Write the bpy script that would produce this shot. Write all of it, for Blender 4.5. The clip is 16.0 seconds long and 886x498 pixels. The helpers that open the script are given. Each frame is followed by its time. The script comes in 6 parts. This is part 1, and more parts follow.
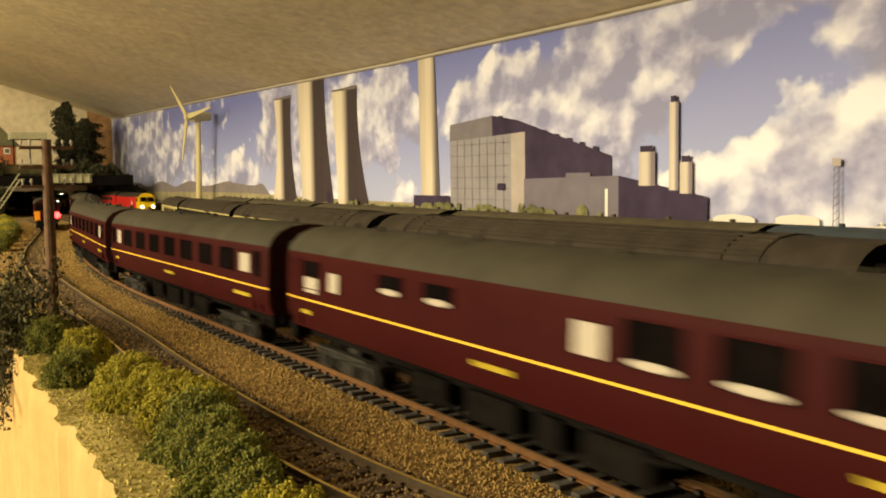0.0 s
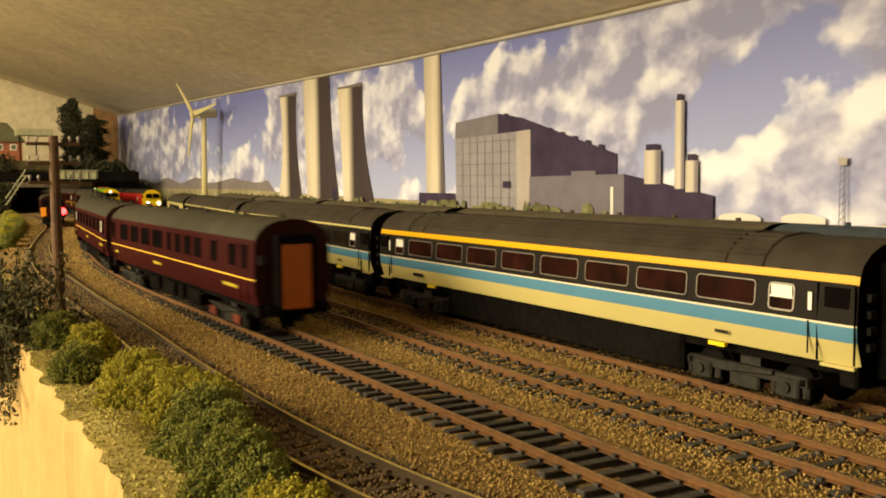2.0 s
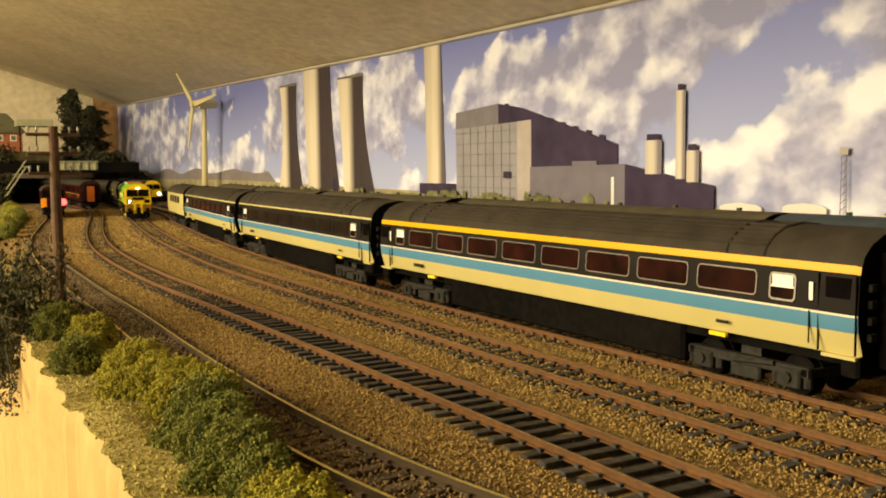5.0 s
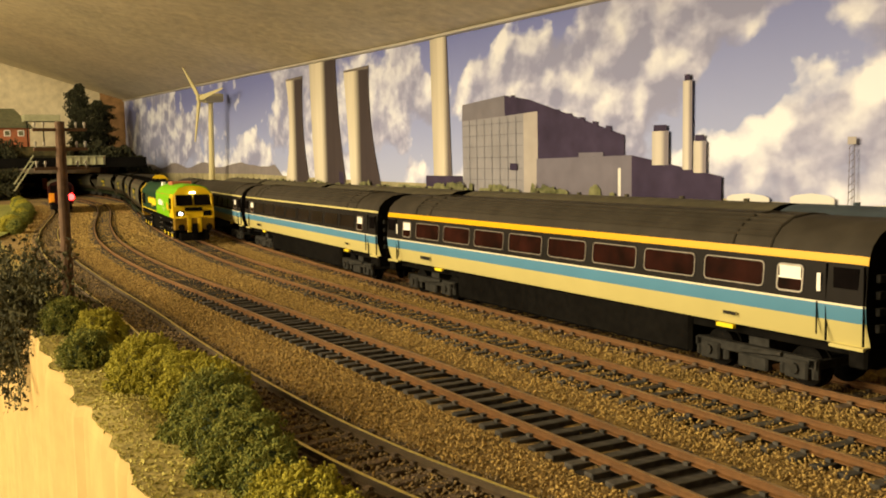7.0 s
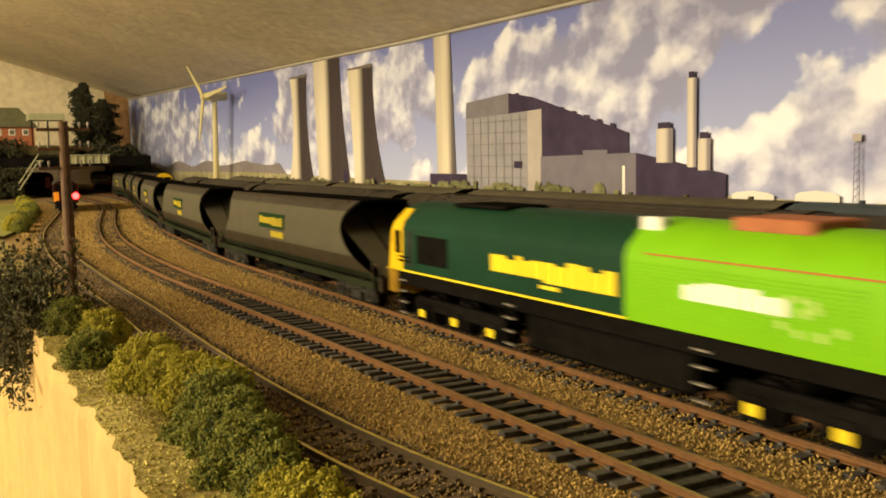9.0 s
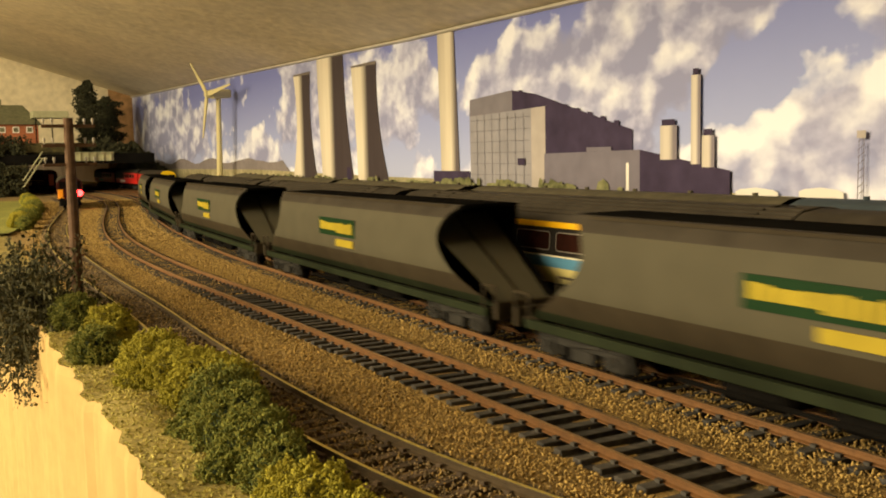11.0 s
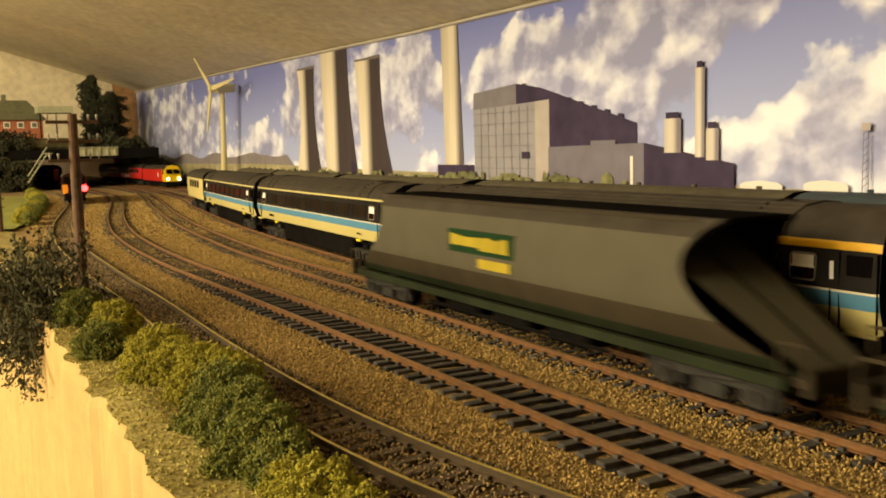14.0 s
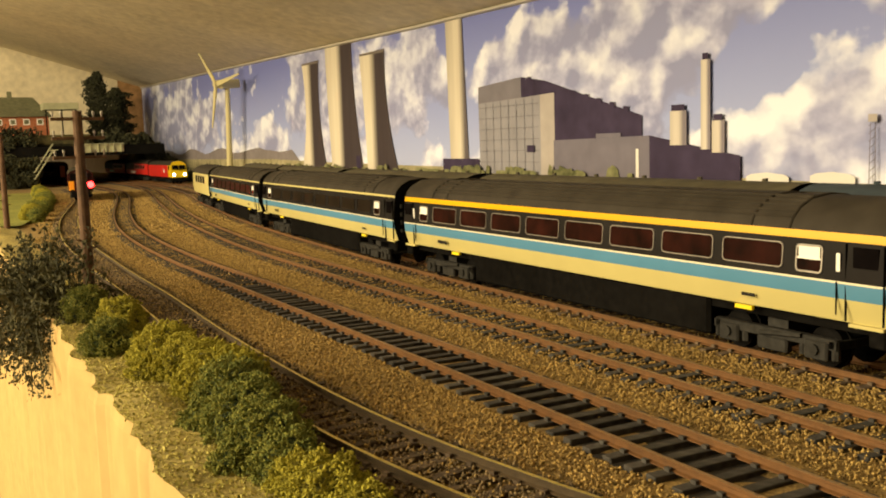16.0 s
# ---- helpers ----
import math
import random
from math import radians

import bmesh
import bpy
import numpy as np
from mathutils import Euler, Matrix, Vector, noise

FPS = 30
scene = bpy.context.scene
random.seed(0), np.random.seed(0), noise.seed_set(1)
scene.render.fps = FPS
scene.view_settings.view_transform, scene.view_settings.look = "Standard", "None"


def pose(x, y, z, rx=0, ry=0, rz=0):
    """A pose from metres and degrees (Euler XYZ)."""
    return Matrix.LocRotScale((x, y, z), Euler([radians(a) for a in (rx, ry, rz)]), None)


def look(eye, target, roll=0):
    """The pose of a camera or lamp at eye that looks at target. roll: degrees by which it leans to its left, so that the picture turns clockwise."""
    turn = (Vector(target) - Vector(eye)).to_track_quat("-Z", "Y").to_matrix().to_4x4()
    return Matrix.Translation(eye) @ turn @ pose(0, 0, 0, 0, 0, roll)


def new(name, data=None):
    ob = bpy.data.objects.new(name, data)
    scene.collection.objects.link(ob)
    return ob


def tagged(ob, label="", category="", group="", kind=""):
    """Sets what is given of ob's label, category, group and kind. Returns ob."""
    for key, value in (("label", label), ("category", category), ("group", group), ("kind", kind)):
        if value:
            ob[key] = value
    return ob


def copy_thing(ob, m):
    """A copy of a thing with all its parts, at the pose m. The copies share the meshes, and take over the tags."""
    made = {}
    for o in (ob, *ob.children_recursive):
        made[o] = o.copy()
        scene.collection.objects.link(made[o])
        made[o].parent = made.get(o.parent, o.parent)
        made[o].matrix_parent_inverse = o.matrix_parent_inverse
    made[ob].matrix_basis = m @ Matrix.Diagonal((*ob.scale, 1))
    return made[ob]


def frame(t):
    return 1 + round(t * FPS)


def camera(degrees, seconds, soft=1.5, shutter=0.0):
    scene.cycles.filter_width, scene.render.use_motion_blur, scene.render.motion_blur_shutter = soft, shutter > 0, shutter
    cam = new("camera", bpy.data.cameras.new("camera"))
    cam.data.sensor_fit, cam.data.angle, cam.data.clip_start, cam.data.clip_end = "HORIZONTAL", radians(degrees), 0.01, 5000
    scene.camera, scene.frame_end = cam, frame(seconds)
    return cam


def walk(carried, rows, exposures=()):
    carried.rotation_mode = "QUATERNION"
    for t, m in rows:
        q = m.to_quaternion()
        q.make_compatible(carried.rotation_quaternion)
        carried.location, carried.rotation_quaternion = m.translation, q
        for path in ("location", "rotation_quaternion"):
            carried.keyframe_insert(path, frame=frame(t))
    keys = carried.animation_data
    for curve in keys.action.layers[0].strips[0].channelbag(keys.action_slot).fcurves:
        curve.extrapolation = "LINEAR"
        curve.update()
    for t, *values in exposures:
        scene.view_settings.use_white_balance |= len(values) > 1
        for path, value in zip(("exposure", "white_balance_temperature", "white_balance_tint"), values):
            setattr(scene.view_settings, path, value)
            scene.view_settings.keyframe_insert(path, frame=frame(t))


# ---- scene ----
cam = camera(49.8, 16.0, soft=1.9, shutter=0.5)
PATH = [
    (0, (0.1633, -0.2364, 0.0682), (-1.5695, 0.7515, -0.0782), -0.73),
    (0.5, (0.1638, -0.2367, 0.0683), (-1.5702, 0.7487, -0.0797), -0.68),
    (1, (0.1637, -0.2366, 0.0681), (-1.5725, 0.7451, -0.0796), -0.67),
    (1.5, (0.1635, -0.2369, 0.0679), (-1.5733, 0.7435, -0.0811), -0.58),
    (2, (0.1636, -0.2369, 0.0681), (-1.5739, 0.7420, -0.0829), -0.52),
    (2.5, (0.1632, -0.2363, 0.0681), (-1.5750, 0.7408, -0.0864), -0.62),
    (3, (0.1627, -0.2362, 0.0682), (-1.5739, 0.7424, -0.0948), -0.70),
    (3.5, (0.1631, -0.2368, 0.0680), (-1.5728, 0.7423, -0.0987), -0.63),
    (4, (0.1632, -0.2370, 0.0678), (-1.5724, 0.7427, -0.0986), -0.51),
    (6.5, (0.1633, -0.2362, 0.0685), (-1.5779, 0.7305, -0.1154), -0.93),
    (7, (0.1632, -0.2363, 0.0682), (-1.5799, 0.7263, -0.1186), -0.98),
    (7.5, (0.1636, -0.2366, 0.0683), (-1.5810, 0.7236, -0.1174), -0.90),
    (8, (0.1638, -0.2367, 0.0684), (-1.5829, 0.7196, -0.1183), -0.93),
    (8.5, (0.1632, -0.2363, 0.0682), (-1.5840, 0.7189, -0.1183), -0.96),
    (9, (0.1627, -0.2355, 0.0688), (-1.5847, 0.7183, -0.1232), -1.16),
    (11.5, (0.1631, -0.2364, 0.0681), (-1.5875, 0.7104, -0.1292), -1.14),
    (12, (0.1630, -0.2359, 0.0684), (-1.5878, 0.7101, -0.1315), -1.18),
    (12.5, (0.1627, -0.2357, 0.0688), (-1.5877, 0.7094, -0.1377), -1.35),
    (13, (0.1630, -0.2360, 0.0685), (-1.5879, 0.7080, -0.1400), -1.40),
    (13.5, (0.1635, -0.2363, 0.0687), (-1.5884, 0.7053, -0.1416), -1.37),
    (14, (0.1635, -0.2361, 0.0687), (-1.5902, 0.7022, -0.1414), -1.39),
    (14.5, (0.1637, -0.2360, 0.0687), (-1.5928, 0.6969, -0.1417), -1.43),
    (15, (0.1633, -0.2359, 0.0688), (-1.5936, 0.6960, -0.1428), -1.51),
    (15.5, (0.1627, -0.2354, 0.0688), (-1.5944, 0.6950, -0.1476), -1.68),
    (16, (0.1633, -0.2356, 0.0689), (-1.5954, 0.6904, -0.1535), -1.79),
]
walk(cam, [(t, look(eye, target, roll)) for t, eye, target, roll in PATH])

# ---- light ----
world = bpy.data.worlds.new("room_dark")
world.use_nodes = True
world.node_tree.nodes["Background"].inputs[0].default_value = (1.0, 0.75, 0.45, 1)
world.node_tree.nodes["Background"].inputs[1].default_value = 0.05
scene.world = world
scene.view_settings.exposure = 0.0


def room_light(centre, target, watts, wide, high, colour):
    """Added lamp for the unseen lit room before the layout: one broad warm source."""
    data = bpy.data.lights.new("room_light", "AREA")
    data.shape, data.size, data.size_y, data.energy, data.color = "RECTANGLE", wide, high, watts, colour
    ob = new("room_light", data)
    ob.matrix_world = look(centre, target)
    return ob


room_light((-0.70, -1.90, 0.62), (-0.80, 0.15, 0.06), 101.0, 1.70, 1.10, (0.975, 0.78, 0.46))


# ---- materials ----
def mat(name, colour, rough=0.6, metal=0.0, scale=300.0, vary=0.25, bump=0.15, second=None, big=25.0, emit=0.0, coat=0.0, spec=0.5, deep=0.0006):
    """A surface with fine grain and broad patches, both as a share of its colour."""
    m = bpy.data.materials.new(name)
    m.use_nodes = True
    nt = m.node_tree
    b = nt.nodes["Principled BSDF"]
    b.inputs["Roughness"].default_value, b.inputs["Metallic"].default_value = rough, metal
    b.inputs["Coat Weight"].default_value, b.inputs["Specular IOR Level"].default_value = coat, spec
    co = nt.nodes.new("ShaderNodeTexCoord")
    fine, broad = nt.nodes.new("ShaderNodeTexNoise"), nt.nodes.new("ShaderNodeTexNoise")
    fine.inputs["Scale"].default_value, broad.inputs["Scale"].default_value = scale, big
    fine.inputs["Detail"].default_value = 4
    for n in (fine, broad):
        nt.links.new(co.outputs["Object"], n.inputs["Vector"])
    mix = nt.nodes.new("ShaderNodeMix")
    mix.data_type = "RGBA"
    lo, hi = [max(0, c * (1 - vary)) for c in colour], [min(1, c * (1 + vary)) for c in colour]
    if second:
        hi = second
    mix.inputs[6].default_value, mix.inputs[7].default_value = (*lo, 1), (*hi, 1)
    add = nt.nodes.new("ShaderNodeMath")
    add.operation = "MULTIPLY_ADD"
    add.inputs[1].default_value, add.inputs[2].default_value = 1.6, -0.8
    nt.links.new(fine.outputs["Fac"], add.inputs[0])
    add2 = nt.nodes.new("ShaderNodeMath")
    add2.operation, add2.use_clamp = "ADD", True
    nt.links.new(add.outputs[0], add2.inputs[0])
    nt.links.new(broad.outputs["Fac"], add2.inputs[1])
    nt.links.new(add2.outputs[0], mix.inputs[0])
    nt.links.new(mix.outputs[2], b.inputs["Base Color"])
    if bump:
        bp = nt.nodes.new("ShaderNodeBump")
        bp.inputs["Strength"].default_value, bp.inputs["Distance"].default_value = bump, deep
        nt.links.new(fine.outputs["Fac"], bp.inputs["Height"])
        nt.links.new(bp.outputs[0], b.inputs["Normal"])
    if emit:
        b.inputs["Emission Color"].default_value, b.inputs["Emission Strength"].default_value = (*colour, 1), emit
    return m


def island_mat(name, a, b_, rough=0.95):
    """Loose pieces, each in its own tone between two colours."""
    m = bpy.data.materials.new(name)
    m.use_nodes = True
    nt = m.node_tree
    b = nt.nodes["Principled BSDF"]
    b.inputs["Roughness"].default_value = rough
    geo, ramp = nt.nodes.new("ShaderNodeNewGeometry"), nt.nodes.new("ShaderNodeValToRGB")
    ramp.color_ramp.elements[0].color, ramp.color_ramp.elements[1].color = (*a, 1), (*b_, 1)
    nt.links.new(geo.outputs["Random Per Island"], ramp.inputs[0])
    nt.links.new(ramp.outputs[0], b.inputs["Base Color"])
    return m


def piece_mat(name, a, b_, rough=0.85, scale=500.0):
    """Countable pieces, each object in its own tone, with grain."""
    m = mat(name, a, rough, 0, scale, 0.3, 0.4, second=b_)
    nt = m.node_tree
    info = nt.nodes.new("ShaderNodeObjectInfo")
    mul = nt.nodes.new("ShaderNodeHueSaturation")
    rng = nt.nodes.new("ShaderNodeMapRange")
    rng.inputs[3].default_value, rng.inputs[4].default_value = 0.6, 1.35
    nt.links.new(info.outputs["Random"], rng.inputs[0])
    nt.links.new(rng.outputs[0], mul.inputs["Value"])
    mix = next(n for n in nt.nodes if n.type == "MIX")
    nt.links.new(mix.outputs[2], mul.inputs["Color"])
    nt.links.new(mul.outputs[0], nt.nodes["Principled BSDF"].inputs["Base Color"])
    return m


def sky_print():
    """The photograph on the wall: violet-blue sky, lit cumulus heads with violet-grey undersides, haze near the horizon."""
    m = bpy.data.materials.new("printed_sky")
    m.use_nodes = True
    nt = m.node_tree
    b = nt.nodes["Principled BSDF"]
    b.inputs["Roughness"].default_value, b.inputs["Specular IOR Level"].default_value = 0.55, 0.12
    co = nt.nodes.new("ShaderNodeTexCoord").outputs["Object"]

    def sock(n, k, v):
        if isinstance(v, (int, float)):
            n.inputs[k].default_value = v
        else:
            nt.links.new(v, n.inputs[k])

    def calc(op, x, y, z=None, clamp=False):
        n = nt.nodes.new("ShaderNodeMath")
        n.operation, n.use_clamp = op, clamp
        for k, v in enumerate((x, y) if z is None else (x, y, z)):
            sock(n, k, v)
        return n.outputs[0]

    def moved(vector, place, scale):
        n = nt.nodes.new("ShaderNodeMapping")
        n.inputs["Location"].default_value, n.inputs["Scale"].default_value = place, scale
        nt.links.new(vector, n.inputs[0])
        return n.outputs[0]

    def blob(x, z, rx, rz):
        """One at its middle, nothing past its radii."""
        n = nt.nodes.new("ShaderNodeTexGradient")
        n.gradient_type = "SPHERICAL"
        nt.links.new(moved(co, (-x / rx, 0, -z / rz), (1 / rx, 0, 1 / rz)), n.inputs[0])
        return n.outputs["Fac"]

    def ramp(value, *stops):
        n = nt.nodes.new("ShaderNodeValToRGB")
        e = n.color_ramp.elements
        e[0].position, e[0].color = stops[0][0], (*stops[0][1], 1)
        e[1].position, e[1].color = stops[-1][0], (*stops[-1][1], 1)
        for q, c in stops[1:-1]:
            e.new(q).color = (*c, 1)
        nt.links.new(value, n.inputs[0])
        return n.outputs[0]

    def mix(kind, fac, x, y):
        n = nt.nodes.new("ShaderNodeMix")
        n.data_type, n.blend_type = "RGBA", kind
        sock(n, 0, fac)
        for k, v in ((6, x), (7, y)):
            if isinstance(v, tuple):
                n.inputs[k].default_value = (*v, 1)
            else:
                nt.links.new(v, n.inputs[k])
        return n.outputs[2]

    def field(place):
        """Cloud thickness: broad masses, round heads, fine curls."""
        v = moved(co, place, (1.0, 1.0, 1.3))
        broad = nt.nodes.new("ShaderNodeTexNoise")
        broad.inputs["Scale"].default_value, broad.inputs["Detail"].default_value, broad.inputs["Roughness"].default_value = 5.4, 7.0, 0.54
        curl = nt.nodes.new("ShaderNodeTexNoise")
        curl.inputs["Scale"].default_value, curl.inputs["Detail"].default_value = 30.0, 3.0
        head = nt.nodes.new("ShaderNodeTexVoronoi")
        head.feature = "SMOOTH_F1"
        head.inputs["Scale"].default_value, head.inputs["Detail"].default_value, head.inputs["Roughness"].default_value = 12.0, 2.5, 0.56
        for n in (broad, curl):
            nt.links.new(v, n.inputs["Vector"])
        nt.links.new(mix("LINEAR_LIGHT", 0.022, v, curl.outputs["Color"]), head.inputs["Vector"])
        lump = calc("MULTIPLY_ADD", head.outputs["Distance"], -0.42, 0.28)
        return calc("ADD", calc("MULTIPLY", broad.outputs["Fac"], 1.0), lump)

    here, toward = field((0.62, 0, 0.13)), field((0.607, 0, 0.156))
    bias = 0.0
    # open sky, then heaped cloud: place, radii, weight
    for x, z, rx, rz, w in ((-0.78, 0.19, 0.13, 0.045, -0.36), (-0.58, 0.20, 0.13, 0.04, -0.34), (-1.55, 0.17, 0.28, 0.09, -0.34), (-1.95, 0.21, 0.22, 0.05, -0.34), (-2.45, 0.21, 0.18, 0.05, -0.22),
                            (-0.80, 0.07, 0.22, 0.05, -0.26), (-0.30, 0.12, 0.16, 0.03, -0.16), (0.05, 0.10, 0.16, 0.03, -0.14),
                            (-0.66, 0.145, 0.12, 0.06, 0.24), (-0.45, 0.165, 0.15, 0.07, 0.32), (-0.22, 0.135, 0.10, 0.05, 0.22), (-0.03, 0.165, 0.14, 0.07, 0.26), (0.10, 0.20, 0.12, 0.06, 0.30), (-0.25, 0.22, 0.36, 0.07, 0.40),
                            (-0.90, 0.15, 0.12, 0.06, 0.10), (-1.25, 0.12, 0.16, 0.06, 0.04), (-1.80, 0.12, 0.30, 0.06, 0.04), (-2.40, 0.12, 0.30, 0.06, 0.06)):
        bias = calc("MULTIPLY_ADD", blob(x, z, rx, rz), w, bias)
    thick = calc("ADD", here, bias)
    sep = nt.nodes.new("ShaderNodeSeparateXYZ")
    nt.links.new(co, sep.inputs[0])
    rng = nt.nodes.new("ShaderNodeMapRange")
    rng.inputs[1].default_value, rng.inputs[2].default_value = 0.04, 0.21
    nt.links.new(sep.outputs[2], rng.inputs[0])
    clear = ramp(rng.outputs[0], (0.0, (0.37, 0.42, 0.66)), (0.35, (0.29, 0.34, 0.62)), (1.0, (0.16, 0.19, 0.49)))
    # heads turned to the light are bright, their far sides and thick undersides violet grey
    lit = calc("MULTIPLY_ADD", calc("SUBTRACT", here, toward), 4.4, 0.42)
    gloom = calc("MULTIPLY", calc("ADD", blob(-0.22, 0.235, 0.42, 0.075), calc("MULTIPLY", blob(0.0, 0.11, 0.40, 0.09), 0.75)), -0.46)
    lit = calc("ADD", calc("ADD", lit, gloom), calc("MULTIPLY_ADD", thick, -0.85, 0.34), clamp=True)
    cloud = ramp(lit, (0.0, (0.25, 0.27, 0.46)), (0.35, (0.38, 0.40, 0.61)), (0.62, (0.54, 0.57, 0.75)), (1.0, (0.72, 0.75, 0.89)))
    cover = ramp(thick, (0.285, (0, 0, 0)), (0.325, (0.5, 0.5, 0.5)), (0.385, (1, 1, 1)))
    nt.links.new(mix("MIX", cover, clear, cloud), b.inputs["Base Color"])
    return m


def round_print(name, light, dark, x0, x1):
    """Printed cylinder: lit up to x0, in its own shade from x1 on, with faint streaks down it."""
    m = mat(name, light, 0.55, 0, 120, 0.08, 0, spec=0.05)
    nt = m.node_tree
    geo, sep, rng = nt.nodes.new("ShaderNodeTexCoord"), nt.nodes.new("ShaderNodeSeparateXYZ"), nt.nodes.new("ShaderNodeMapRange")
    nt.links.new(geo.outputs["Object"], sep.inputs[0])
    nt.links.new(sep.outputs[0], rng.inputs[0])
    w = x1 - x0
    rng.inputs[1].default_value, rng.inputs[2].default_value = x0 - 2 * w, x1 + 2 * w
    ramp = nt.nodes.new("ShaderNodeValToRGB")
    e = ramp.color_ramp.elements
    e[0].position, e[0].color, e[1].position, e[1].color = 0.05, (*[c * 0.80 for c in light], 1), 1.0, (*[c * 1.1 for c in dark], 1)
    for q, c in ((0.25, light), (0.42, light), (0.60, dark)):
        e.new(q).color = (*c, 1)
    nt.links.new(rng.outputs[0], ramp.inputs[0])
    streak, mp, mul = nt.nodes.new("ShaderNodeTexNoise"), nt.nodes.new("ShaderNodeMapping"), nt.nodes.new("ShaderNodeMix")
    mp.inputs["Scale"].default_value = (1.0, 1.0, 0.12)
    streak.inputs["Scale"].default_value, streak.inputs["Detail"].default_value = 90.0, 3.0
    nt.links.new(geo.outputs["Object"], mp.inputs[0])
    nt.links.new(mp.outputs[0], streak.inputs["Vector"])
    mul.data_type, mul.blend_type = "RGBA", "OVERLAY"
    mul.inputs[0].default_value = 0.2
    nt.links.new(ramp.outputs[0], mul.inputs[6])
    nt.links.new(streak.outputs["Fac"], mul.inputs[7])
    nt.links.new(mul.outputs[2], nt.nodes["Principled BSDF"].inputs["Base Color"])
    return m


